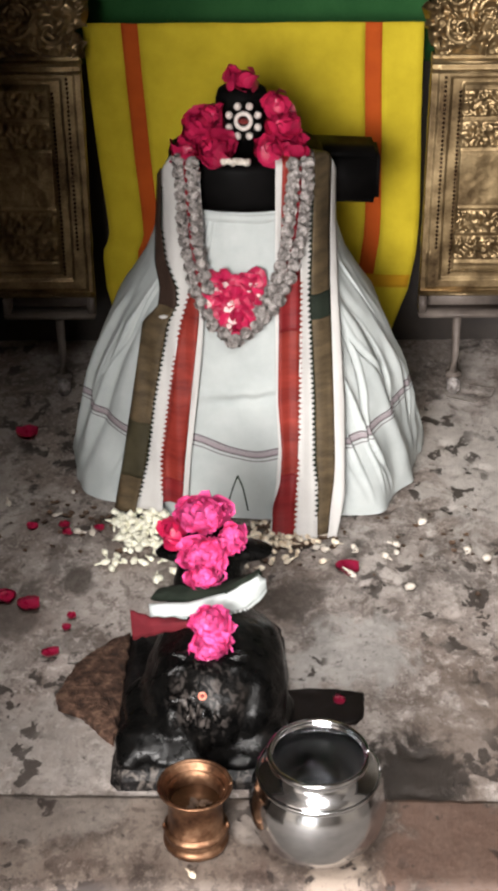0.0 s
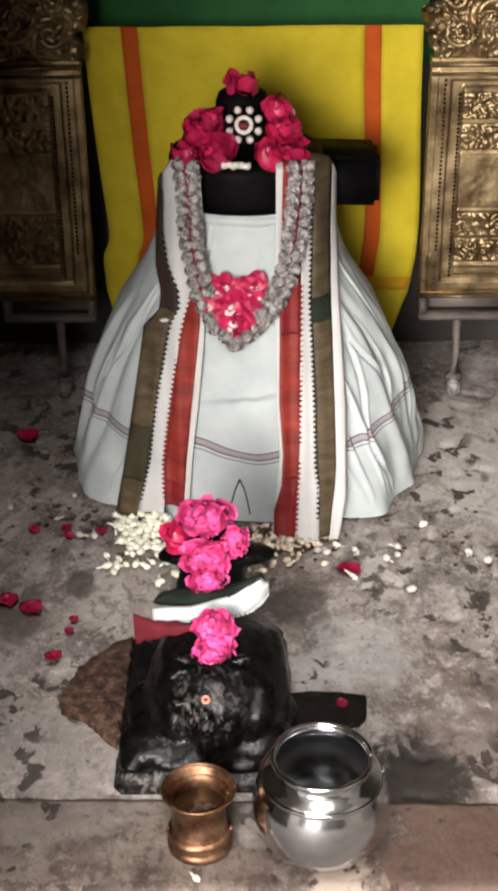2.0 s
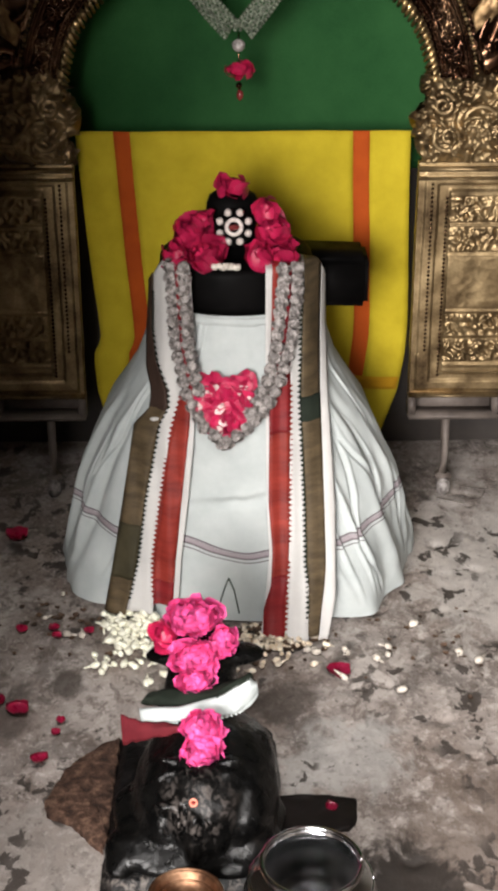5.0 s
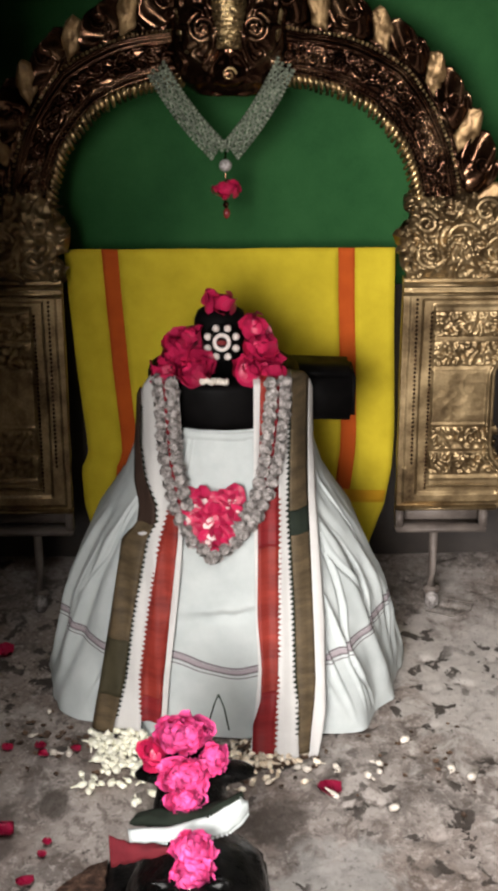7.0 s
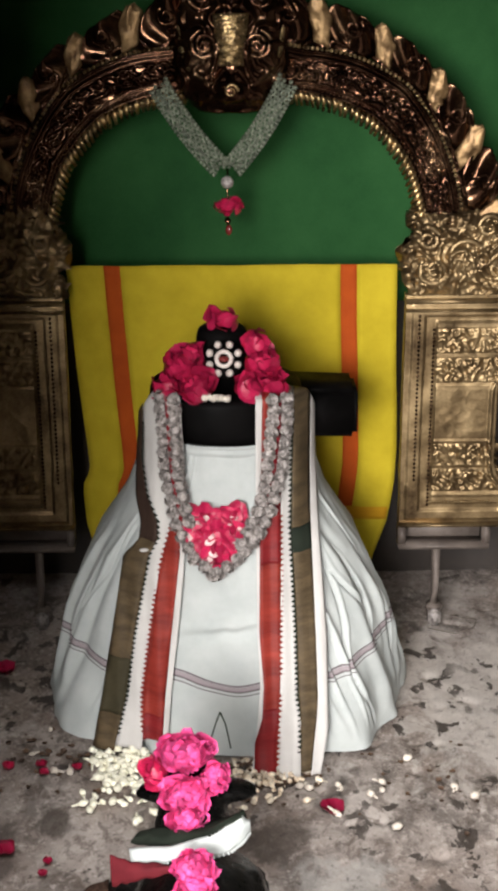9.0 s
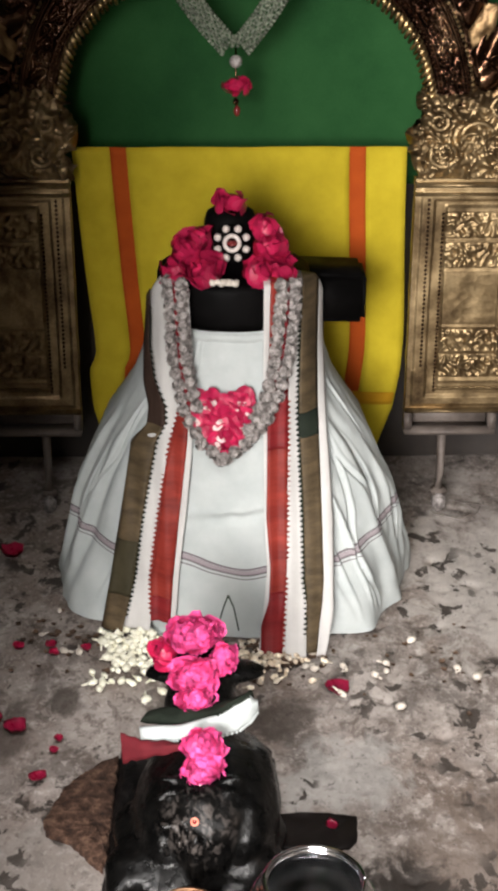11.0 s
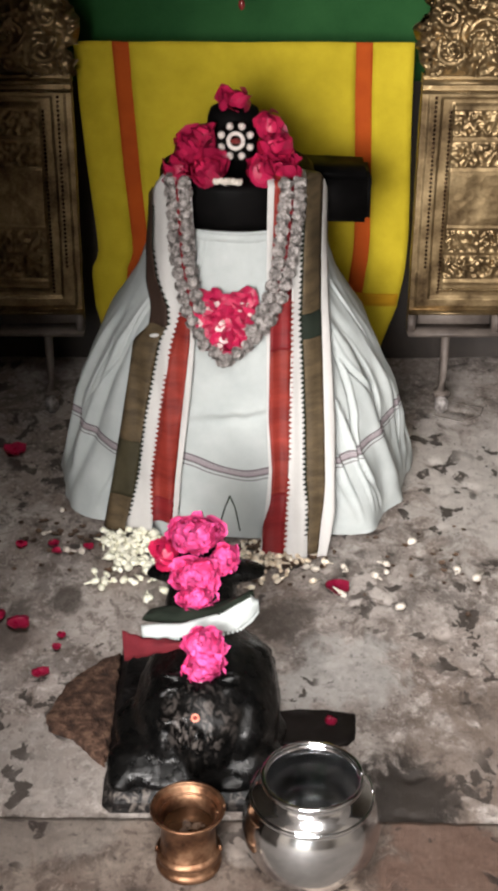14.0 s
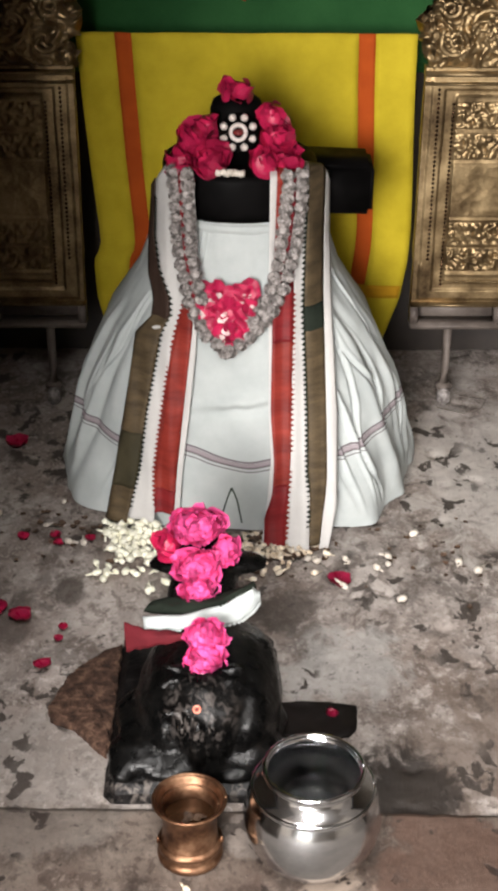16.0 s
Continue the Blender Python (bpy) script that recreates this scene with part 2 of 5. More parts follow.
def add_smear(m, centre, radius, colour):
    """Rubs a pale ash smear with a ragged edge into a stone."""
    n, l = m.node_tree.nodes, m.node_tree.links
    tc = n.new("ShaderNodeTexCoord")
    d = n.new("ShaderNodeVectorMath")
    d.operation = "DISTANCE"
    d.inputs[1].default_value = centre
    l.new(tc.outputs["Object"], d.inputs[0])
    t = n.new("ShaderNodeTexNoise")
    t.inputs["Scale"].default_value, t.inputs["Detail"].default_value, t.inputs["Distortion"].default_value = 75, 9, 0.7
    mp = n.new("ShaderNodeMapping")
    mp.inputs["Scale"].default_value = (1.3, 1.0, 0.9)
    l.new(tc.outputs["Object"], mp.inputs[0])
    l.new(mp.outputs[0], t.inputs["Vector"])
    near = n.new("ShaderNodeMapRange")
    near.inputs["From Min"].default_value, near.inputs["From Max"].default_value, near.inputs["To Min"].default_value, near.inputs["To Max"].default_value = 0.0, radius, 1.0, 0.0
    l.new(d.outputs["Value"], near.inputs[0])
    rag = n.new("ShaderNodeMapRange")
    rag.inputs["From Min"].default_value, rag.inputs["From Max"].default_value = 0.50, 0.66
    l.new(t.outputs[0], rag.inputs[0])
    f = n.new("ShaderNodeMath")
    f.operation = "MULTIPLY"
    l.new(near.outputs[0], f.inputs[0])
    l.new(rag.outputs[0], f.inputs[1])
    b = n["Principled BSDF"]
    x = n.new("ShaderNodeMix")
    x.data_type = "RGBA"
    l.new(b.inputs["Base Color"].links[0].from_socket, x.inputs["A"])
    x.inputs["B"].default_value = (*colour, 1)
    l.new(f.outputs[0], x.inputs["Factor"])
    l.new(x.outputs["Result"], b.inputs["Base Color"])


oil_brown = material("dark_oily_water", [(0.03, 0.014, 0.007), (0.06, 0.028, 0.013)], scale=30, rough=0.12, bump=0.05)
thread_red = woven("dark_red_thread", [(0.12, 0.008, 0.012), (0.20, 0.016, 0.022)])
slab_stone = material("ashy_black_slab", [(0.002, 0.002, 0.002), (0.006, 0.005, 0.005), (0.03, 0.025, 0.022)], scale=30, rough=0.45, bump=0.8, fine=110, spread=(0.40, 0.80), bump_dist=0.006, spec=0.2)
for ash in ((-0.15, 1.645, 0.03), (-0.07, 1.64, 0.025), (-0.20, 1.66, 0.03), (0.01, 1.645, 0.03)):
    add_smear(slab_stone, ash, 0.075, (0.11, 0.095, 0.084))
add_smear(nandi_stone, (-0.083, 1.668, 0.138), 0.072, (0.105, 0.09, 0.082))
brass = material("old_brass", [(0.075, 0.048, 0.025), (0.22, 0.155, 0.08), (0.37, 0.275, 0.15)], scale=13, rough=0.40, metal=0.88, bump=0.5, fine=170, spread=(0.3, 0.72), rough_var=0.12)
dark_brass = material("tarnished_copper_brass", [(0.018, 0.008, 0.005), (0.062, 0.030, 0.017), (0.20, 0.125, 0.07)], scale=16, rough=0.17, metal=0.95, bump=0.2, fine=140, spread=(0.32, 0.75), rough_var=0.12)
bright_brass = material("polished_brass", [(0.10, 0.062, 0.026), (0.46, 0.33, 0.16)], scale=44, rough=0.30, metal=0.9, island=0.5, bump=0.8, fine=220)
leaf_brass = material("beaten_leaf_brass", [(0.06, 0.032, 0.014), (0.21, 0.13, 0.058), (0.34, 0.23, 0.11)], scale=38, rough=0.45, metal=0.7, bump=0.9, fine=160)
iron = material("painted_iron", [(0.07, 0.055, 0.048), (0.17, 0.14, 0.12)], scale=18, rough=0.65, metal=0.2, bump=0.2)
steel = material("polished_steel", [(0.46, 0.465, 0.475), (0.62, 0.625, 0.635)], scale=12, rough=0.17, metal=1.0, bump=0.12, fine=80, rough_var=0.08)
copper = material("worn_copper", [(0.05, 0.022, 0.013), (0.16, 0.08, 0.044), (0.32, 0.185, 0.11)], scale=22, rough=0.42, metal=0.9, bump=0.6, fine=150, rough_var=0.14)
red_petal = material("red_rose_petal", [(0.32, 0.006, 0.040), (0.50, 0.020, 0.088)], scale=40, rough=0.34, bump=0.3, fine=300, island=0.3)
pink_petal = material("magenta_rose_petal", [(0.62, 0.030, 0.18), (0.80, 0.13, 0.36)], scale=60, rough=0.45, bump=0.3, fine=300, island=0.3)
white_petal = material("white_petal", [(0.50, 0.44, 0.37), (0.66, 0.61, 0.54)], scale=60, rough=0.6, bump=0.2, island=0.15)
pale_petal = material("pale_pink_petal", [(0.56, 0.36, 0.36), (0.72, 0.58, 0.55)], scale=60, rough=0.6, bump=0.2, island=0.25)
jasmine = material("jasmine_bud", [(0.74, 0.72, 0.54), (0.88, 0.87, 0.76)], scale=80, rough=0.55, bump=0.15, island=0.15)
faded_bud = material("faded_bud", [(0.46, 0.34, 0.22), (0.84, 0.77, 0.64)], scale=60, rough=0.65, bump=0.2, island=0.4)
dry_brown = material("dry_leaf_brown", [(0.04, 0.022, 0.014), (0.12, 0.07, 0.04)], scale=50, rough=0.8, bump=0.3, island=0.4)
bead_grey = material("silver_grey_bead", [(0.10, 0.086, 0.080), (0.48, 0.44, 0.42)], scale=110, rough=0.45, metal=0.2, bump=0.8, fine=420, island=0.25, bump_dist=0.003)
net_grey = material("grey_green_net", [(0.06, 0.072, 0.050), (0.24, 0.27, 0.20)], scale=120, rough=0.5, metal=0.3, bump=0.4, island=0.3)
ruby = material("dark_red_stone", [(0.10, 0.012, 0.012), (0.22, 0.03, 0.03)], scale=60, rough=0.2, bump=0)
pearl = material("pearl_white", [(0.46, 0.39, 0.36), (0.62, 0.56, 0.52)], scale=90, rough=0.35, bump=0.1, island=0.1)
coir = material("brown_coir", [(0.018, 0.010, 0.007), (0.058, 0.031, 0.021), (0.14, 0.082, 0.055)], scale=60, spread=(0.34, 0.68), rough=0.95, bump=1.0, fine=300, bump_dist=0.008, spec=0.2)
vermilion = material("vermilion_paste", [(0.50, 0.12, 0.07), (0.68, 0.28, 0.2)], scale=120, rough=0.8)
wet_stone = material("wet_black_slab", [(0.004, 0.003, 0.003), (0.012, 0.009, 0.008)], scale=14, rough=0.5, bump=0.4, fine=90, spec=0.15)


# ---- mesh helpers ----
def link(name, bm, mat, parent=None, label="", smooth=True):
    me = bpy.data.meshes.new(name)
    bmesh.ops.recalc_face_normals(bm, faces=bm.faces)
    bm.to_mesh(me)
    bm.free()
    me.materials.append(mat)
    if smooth:
        me.shade_smooth()
    ob = new(name, me)
    if parent:
        ob.parent = parent
    if label:
        ob["label"] = label
    return ob


def part(name, bm, mat, parent, label="", smooth=True):
    return link(name, bm, mat, parent, label, smooth)


def thing(name, label, category, group="", kind=""):
    return tagged(new(name), label, category, group, kind)


def box(x0, x1, y0, y1, z0, z1, bevel=0.0, seg=2):
    bm = bmesh.new()
    bmesh.ops.create_cube(bm, size=1)
    for v in bm.verts:
        v.co = Vector((x0 + (v.co.x + .5) * (x1 - x0), y0 + (v.co.y + .5) * (y1 - y0), z0 + (v.co.z + .5) * (z1 - z0)))
    if bevel:
        bmesh.ops.bevel(bm, geom=bm.edges[:], offset=bevel, segments=seg, affect="EDGES")
    return bm


def lathe(profile, c, seg=48, wobble=0.0):
    """A solid of revolution from rows of (radius, height)."""
    bm = bmesh.new()
    rings = []
    for k, (r, z) in enumerate(profile):
        ring = []
        for i in range(seg):
            a = 2 * math.pi * i / seg
            rr = r * (1 + wobble * noise.noise((math.cos(a) * 2, math.sin(a) * 2, z * 20)))
            ring.append(bm.verts.new((c[0] + rr * math.cos(a), c[1] + rr * math.sin(a), c[2] + z)))
        rings.append(ring)
    for a, b in zip(rings, rings[1:]):
        for i in range(seg):
            bm.faces.new((a[i], a[(i + 1) % seg], b[(i + 1) % seg], b[i]))
    if profile[0][0] > 1e-4:
        bm.faces.new(rings[0][::-1])
    if profile[-1][0] > 1e-4:
        bm.faces.new(rings[-1])
    bmesh.ops.remove_doubles(bm, verts=bm.verts[:], dist=1e-5)
    return bm


def grid(nu, nv, fn, thick=0.0):
    """A sheet of nu by nv points at fn(u, v), u and v from 0 to 1; thick gives it a back."""
    bm = bmesh.new()
    vs = [[bm.verts.new(fn(i / (nu - 1), j / (nv - 1))) for j in range(nv)] for i in range(nu)]
    for i in range(nu - 1):
        for j in range(nv - 1):
            bm.faces.new((vs[i][j], vs[i + 1][j], vs[i + 1][j + 1], vs[i][j + 1]))
    if thick:
        bm.normal_update()
        bmesh.ops.solidify(bm, geom=bm.faces[:], thickness=thick)
    return bm


def tube(points, r, seg=8, bm=None):
    """A round bar along points; r is one radius or one for each point."""
    bm = bm or bmesh.new()
    pts = [Vector(p) for p in points]
    rs = r if isinstance(r, (list, tuple)) else [r] * len(pts)
    rings = []
    for i, p in enumerate(pts):
        d = (pts[min(i + 1, len(pts) - 1)] - pts[max(i - 1, 0)]).normalized()
        side = d.cross(Vector((0, 0, 1)))
        if side.length < 0.05:
            side = d.cross(Vector((1, 0, 0)))
        side.normalize()
        up = side.cross(d)
        rings.append([bm.verts.new(p + rs[i] * (math.cos(2 * math.pi * k / seg) * side + math.sin(2 * math.pi * k / seg) * up)) for k in range(seg)])
    for a, b in zip(rings, rings[1:]):
        for k in range(seg):
            bm.faces.new((a[k], a[(k + 1) % seg], b[(k + 1) % seg], b[k]))
    bm.faces.new(rings[0][::-1])
    bm.faces.new(rings[-1])
    return bm


def blob(bm, c, r, squash=(1, 1, 1), rough=0.0, sub=2, turn=None, seed=0.0):
    """A small uneven ball joined into bm."""
    made = bmesh.ops.create_icosphere(bm, subdivisions=sub, radius=1)["verts"]
    rot = turn.to_3x3() if turn else Matrix.Identity(3)
    for v in made:
        k = 1 + rough * noise.noise(v.co * 2.3 + Vector((seed, seed * 1.7, 0)))
        v.co = Vector(c) + rot @ Vector((v.co.x * squash[0], v.co.y * squash[1], v.co.z * squash[2])) * r * k
    return bm


def spin(seed):
    rnd = random.Random(seed)
    return pose(0, 0, 0, rnd.uniform(0, 360), rnd.uniform(0, 360), rnd.uniform(0, 360))


def interp(x, table, column=1):
    return float(np.interp(x, [r[0] for r in table], [r[column] for r in table]))


# ---- structure ----
def floor_height(x, y):
    pits = max(0.0, noise.fractal((x * 15, y * 19, 3.1), 0.8, 2.0, 4) - 0.42) * 0.016 * min(1.0, max(0.0, (x + 0.6) / 0.5))
    return 0.0035 * noise.noise((x * 5, y * 5, 0.4)) + 0.0016 * noise.noise((x * 31, y * 31, 7)) - pits - 0.0035


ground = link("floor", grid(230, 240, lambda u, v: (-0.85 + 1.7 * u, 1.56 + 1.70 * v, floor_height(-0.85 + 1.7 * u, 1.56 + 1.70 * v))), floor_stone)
tagged(ground, "worn grey stone sanctum floor with pits, stains, painted light and shade", "floor", kind="structure")
outer = link("floor_hall", box(-3.0, 3.0, -3.0, 1.43, -0.20, -0.012), wall_stone, smooth=False)
tagged(outer, "grey stone floor of the hall before the shrine", "floor", kind="structure")
for nm, a in (("floor_west", (-1.3, -0.85)), ("floor_east", (0.85, 1.3))):
    tagged(link(nm, box(a[0], a[1], 1.63, 3.3, -0.2, -0.004), floor_stone, smooth=False), "grey stone floor at the side of the shrine", "floor", kind="structure")


def sill_point(u, v):
    x, y = -0.85 + 1.7 * u, 1.43 + v * (0.205 - 0.045 * u)
    front = min(1.0, v / 0.06)
    return (x, y, -0.012 + 0.012 * front + 0.003 * noise.noise((x * 9, y * 14, 2)) + 0.0018 * noise.noise((x * 40, y * 40, 5)))


sill = link("threshold", grid(160, 24, sill_point, thick=0.03), threshold_stone)
tagged(sill, "brown worn stone threshold at the shrine door", "threshold", kind="structure")

for nm, b, mt, lab in (
    ("wall_back", (-1.3, 1.3, 3.26, 3.5, -0.2, 2.5), dark_wall_stone, "dark stone back wall of the shrine"),
    # both side walls are out of view and act as reflectors
    ("wall_west", (-1.5, -1.3, 1.45, 3.5, -0.2, 2.5), bounce_white, "unseen side wall of the shrine, pale to bounce light"),
    ("wall_east", (1.3, 1.5, 1.45, 3.5, -0.2, 2.5), bounce_white, "unseen side wall of the shrine, pale to bounce light"),
    # out of view; its edge is placed to keep daylight off the left pillar
    ("wall_door_west", (-3.0, -0.41, 1.12, 1.43, -0.2, 3.0), wall_stone, "unseen stone wall beside the shrine door"),
    ("wall_door_east", (0.78, 3.0, 1.12, 1.43, -0.2, 3.0), wall_stone, "unseen stone wall beside the shrine door"),
    # out of view; height set to cut light on the arch top
    ("wall_lintel", (-0.41, 0.78, 1.12, 1.43, 1.62, 3.0), wall_stone, "unseen stone lintel over the shrine door, shading the arch top"),
    ("wall_hall_west", (-3.2, -3.0, -3.2, 1.43, -0.2, 3.0), plaster, "plastered hall wall"),
    ("wall_hall_east", (3.0, 3.2, -3.2, 1.43, -0.2, 3.0), plaster, "plastered hall wall"),
    ("wall_hall_south_a", (-3.0, -2.25, -3.2, -3.0, -0.2, 3.0), plaster, "plastered hall wall beside the hall door"),
    ("wall_hall_south_b", (-0.15, 3.0, -3.2, -3.0, -0.2, 3.0), plaster, "plastered hall wall beside the hall door"),
    ("wall_hall_south_c", (-2.25, -0.15, -3.2, -3.0, 2.88, 3.0), plaster, "plastered wall over the hall door"),
):
    tagged(link(nm, box(*b), mt, smooth=False), lab, "wall", kind="structure")
# the hall ceiling leaves a gap for the added overhead lamp
for nm, b in (("ceiling", (-1.5, 1.5, 1.43, 3.5, 2.3, 2.5)), ("ceiling_hall_a", (-3.0, -0.55, -3.0, 1.12, 3.0, 3.2)), ("ceiling_hall_b", (0.45, 3.0, -3.0, 1.12, 3.0, 3.2)),
              ("ceiling_hall_c", (-0.55, 0.45, -3.0, -0.6, 3.0, 3.2)), ("ceiling_hall_d", (-0.55, 0.45, 0.4, 1.12, 3.0, 3.2))):
    tagged(link(nm, box(*b), wall_stone, smooth=False), "dark stone ceiling", "ceiling", kind="structure")


def curtain_point(u, v):
    x, z = -1.15 + 2.3 * u, 0.70 + 1.5 * v
    return (x, 3.215 + 0.035 * noise.noise((x * 2.6, z * 2.2, 1)) + 0.006 * noise.noise((x * 9, z * 3, 4)), z)


tagged(link("green_curtain", grid(90, 60, curtain_point, thick=0.003), green_paint), "plain deep green cloth hung over the back wall", "curtain")


# ---- yellow cloth behind the idol ----
YELLOW_EDGE = [(0.06, -0.31, 0.30), (0.22, -0.345, 0.353), (0.31, -0.35, 0.366), (0.345, -0.332, 0.368), (0.40, -0.335, 0.37), (0.55, -0.348, 0.366), (0.70, -0.358, 0.361), (0.83, -0.365, 0.359)]


def yellow_point(u, v):
    z = 0.06 + 0.765 * v
    a, b = interp(z, YELLOW_EDGE, 1), interp(z, YELLOW_EDGE, 2)
    x = a + (b - a) * u
    return (x, 3.06 + (1 - v) * (0.010 * math.sin(9 * u + 1) + 0.006 * noise.noise((u * 6, z * 4, 1))) + 0.009 * noise.noise((u * 7, z * 4, 9)) + 0.003 * noise.noise((u * 22, z * 9, 2)), z)


def yellow_band(u0, u1, proud=0.0, v0=0.0, v1=1.0):
    def fn(u, v):
        p = yellow_point(u0 + (u1 - u0) * u, v0 + (v1 - v0) * v)
        return (p[0], p[1] - proud, p[2])
    return fn


yellow = thing("hanging_cloth", "bright yellow cotton cloth with orange-red borders hanging behind the idol", "cloth")
for u0, u1 in ((0.0, 0.112), (0.162, 0.828), (0.878, 1.0)):
    part("panel", grid(max(6, int(60 * (u1 - u0))), 40, yellow_band(u0, u1), 0.0015), yellow_cloth, yellow)
for u0, u1 in ((0.112, 0.162), (0.828, 0.878)):
    part("border", grid(6, 40, yellow_band(u0, u1), 0.0015), orange_cloth, yellow, "orange-red woven border stripe")
part("cross_border", grid(10, 4, yellow_band(0.84, 0.995, 0.003, 0.215, 0.255), 0.001), amber_cloth, yellow)
part("hanging_rod", tube([(-0.42, 3.072, 0.818), (0.42, 3.072, 0.818)], 0.004), iron, yellow)
for hx in (-0.40, 0.40):
    part("hook", tube([(hx, 3.074, 0.818), (hx, 3.03, 0.822), (hx, 2.965, 0.800)], 0.003, 6), iron, yellow)

# ---- the idol ----
CX, CY = -0.018, 2.69
# height, half width, half depth, squareness
BODY = [(0.0, 0.376, 0.290, 2.4), (0.06, 0.366, 0.283, 2.4), (0.1, 0.354, 0.275, 2.4), (0.23, 0.320, 0.252, 2.35), (0.36, 0.265, 0.222, 2.3), (0.46, 0.200, 0.19, 2.1), (0.54, 0.172, 0.164, 2.0), (0.60, 0.158, 0.152, 2.0), (0.70, 0.158, 0.152, 2.0)]
SHELL = [(0.0, 0.372, 0.295, 2.8), (0.1, 0.348, 0.275, 2.7), (0.23, 0.318, 0.25, 2.5), (0.36, 0.265, 0.222, 2.3), (0.46, 0.200, 0.19, 2.1), (0.54, 0.178, 0.168, 2.0), (0.60, 0.176, 0.165, 2.0), (0.70, 0.176, 0.165, 2.0)]


def front(x, z, table=SHELL):
    """How far forward the clothed idol stands at x and z."""
    rx, ry, n = (interp(z, table, c) for c in (1, 2, 3))
    q = min(abs(x - CX) / rx, 0.999)
    return CY - ry * (1 - q ** n) ** (1 / n)


lingam = thing("lingam_pedestal", "black oiled stone lingam with round rim and side spout", "idol")
part("rim", lathe([(0.0, 0.0), (0.140, 0.0), (0.148, 0.006), (0.150, 0.02), (0.150, 0.076), (0.147, 0.086), (0.138, 0.092), (0.0, 0.094)], (CX, CY, 0.588), 64), black_stone, lingam)
part("shaft", lathe([(0.0, 0.0), (0.052, 0.0), (0.051, 0.07), (0.050, 0.098), (0.045, 0.112), (0.032, 0.120), (0.0, 0.122)], (-0.024, 2.66, 0.68), 40), black_stone, lingam)
part("pedestal", lathe([(0.22, 0.0), (0.22, 0.06), (0.15, 0.14), (0.12, 0.3), (0.12, 0.5), (0.14, 0.6)], (CX, CY, 0.0), 40), black_stone, lingam)


def spout_bm():
    bm = box(0.06, 0.243, 2.66, 2.795, 0.568, 0.668, 0.010, 4)
    for v in bm.verts:
        k = (v.co.x - 0.06) / 0.183
        v.co.z += -0.006 * k
        v.co.y += (2.7275 - v.co.y) * 0.10 * k
    return bm


part("spout", spout_bm(), black_stone, lingam, "blunt black stone water spout")


def dhoti_point(u, v):
    z = 0.004 + 0.588 * v
    a = 2 * math.pi * u
    rx, ry, n = (interp(z, BODY, c) for c in (1, 2, 3))
    c, s = math.cos(a), math.sin(a)
    n -= 0.3 * max(0.0, c) * max(0.0, 1 - z / 0.25)
    k = (abs(c) ** n + abs(s) ** n) ** (-1 / n)
    low = max(0.0, 1 - z / 0.5)
    side = 0.35 + 0.65 * min(1.0, abs(c) * 1.2)
    fold = side * (0.006 * low * math.sin(7 * a + 2.2 * z * 6 + 2 * noise.noise((c * 2, s * 2, z * 3))) + 0.012 * low * noise.noise((c * 4.5 + 3, s * 4.5, z * 2.2)))
    fold += 0.0035 * noise.noise((c * 9, s * 9, z * 16)) + 0.004 * max(0, math.sin(26 * a + 40 * z)) * max(0.0, c) * min(1, z * 6) * max(0, 0.55 - z)
    # narrow creases: slanting pleats at the side, one level crease across the front
    for slope, off, wide, amp in ((1.9, 0.02, 0.010, 0.010), (2.3, 0.10, 0.008, 0.009), (1.4, 0.20, 0.012, 0.011), (2.8, -0.04, 0.008, 0.008), (1.0, 0.30, 0.010, 0.009)):
        q = (z - 0.55 + slope * (abs(c) - 0.45) + off * 2 + 0.02 * noise.noise((c * 3, z * 3, slope))) / (wide * 3.6)
        if s < 0.55:
            fold += 1.0 * amp * (1.0 if c > 0 else 0.7) * max(0.0, 1 - q * q) * min(1, max(0, abs(c) - 0.25) * 5) * min(1.0, max(0.0, z - 0.02) * 9)
    q = (z - 0.263 - 0.03 * c + 0.008 * noise.noise((c * 8, 0, 3))) / 0.010
    if s < 0:
        fold += 0.010 * (math.exp(-q * q) - 0.6 * math.exp(-(q + 1.8) ** 2)) * max(0, 1 - 2.2 * abs(c))
    # long steep folds that fall from the waist at both sides
    if s < 0.2:
        phi = math.atan2(c, -s)
        for p0, lean, wide, amp, top in ((0.86, 0.75, 0.06, 0.007, 0.52), (1.18, 0.35, 0.05, 0.008, 0.44), (1.42, 0.1, 0.06, 0.009, 0.40), (-0.98, -0.45, 0.045, 0.009, 0.50), (-1.25, -0.2, 0.05, 0.010, 0.42)):
            q = (phi - p0 - lean * (0.35 - z) - 0.10 * noise.noise((p0 * 9, z * 5, 2))) / wide
            if abs(q) < 3:
                fold += amp * (math.exp(-q * q) - 0.8 * math.exp(-(q - 1.3) ** 2)) * min(1.0, max(0.0, (top - z) * 8)) * min(1.0, max(0.0, z - 0.03) * 8)
        fold += 0.036 * math.exp(-((phi - 0.60) / 0.20) ** 2) * max(0.0, 1 - z / 0.26)
        # narrow sharp tucks between the soft folds
        for p0, lean, wide, amp, top, low_end in ((0.66, 0.25, 0.011, 0.011, 0.50, 0.02), (0.80, 0.75, 0.013, 0.010, 0.46, 0.20), (0.98, 0.10, 0.011, 0.009, 0.40, 0.10), (1.24, 0.45, 0.013, 0.010, 0.50, 0.06), (1.48, 0.20, 0.014, 0.008, 0.30, 0.03), (-0.92, -0.9, 0.013, 0.009, 0.46, 0.22), (-1.10, -0.3, 0.012, 0.009, 0.36, 0.12), (-1.40, -0.15, 0.014, 0.008, 0.30, 0.04)):
            q = (phi - p0 - lean * (0.35 - z) - 0.16 * noise.noise((p0 * 7, z * 6, 5))) / wide
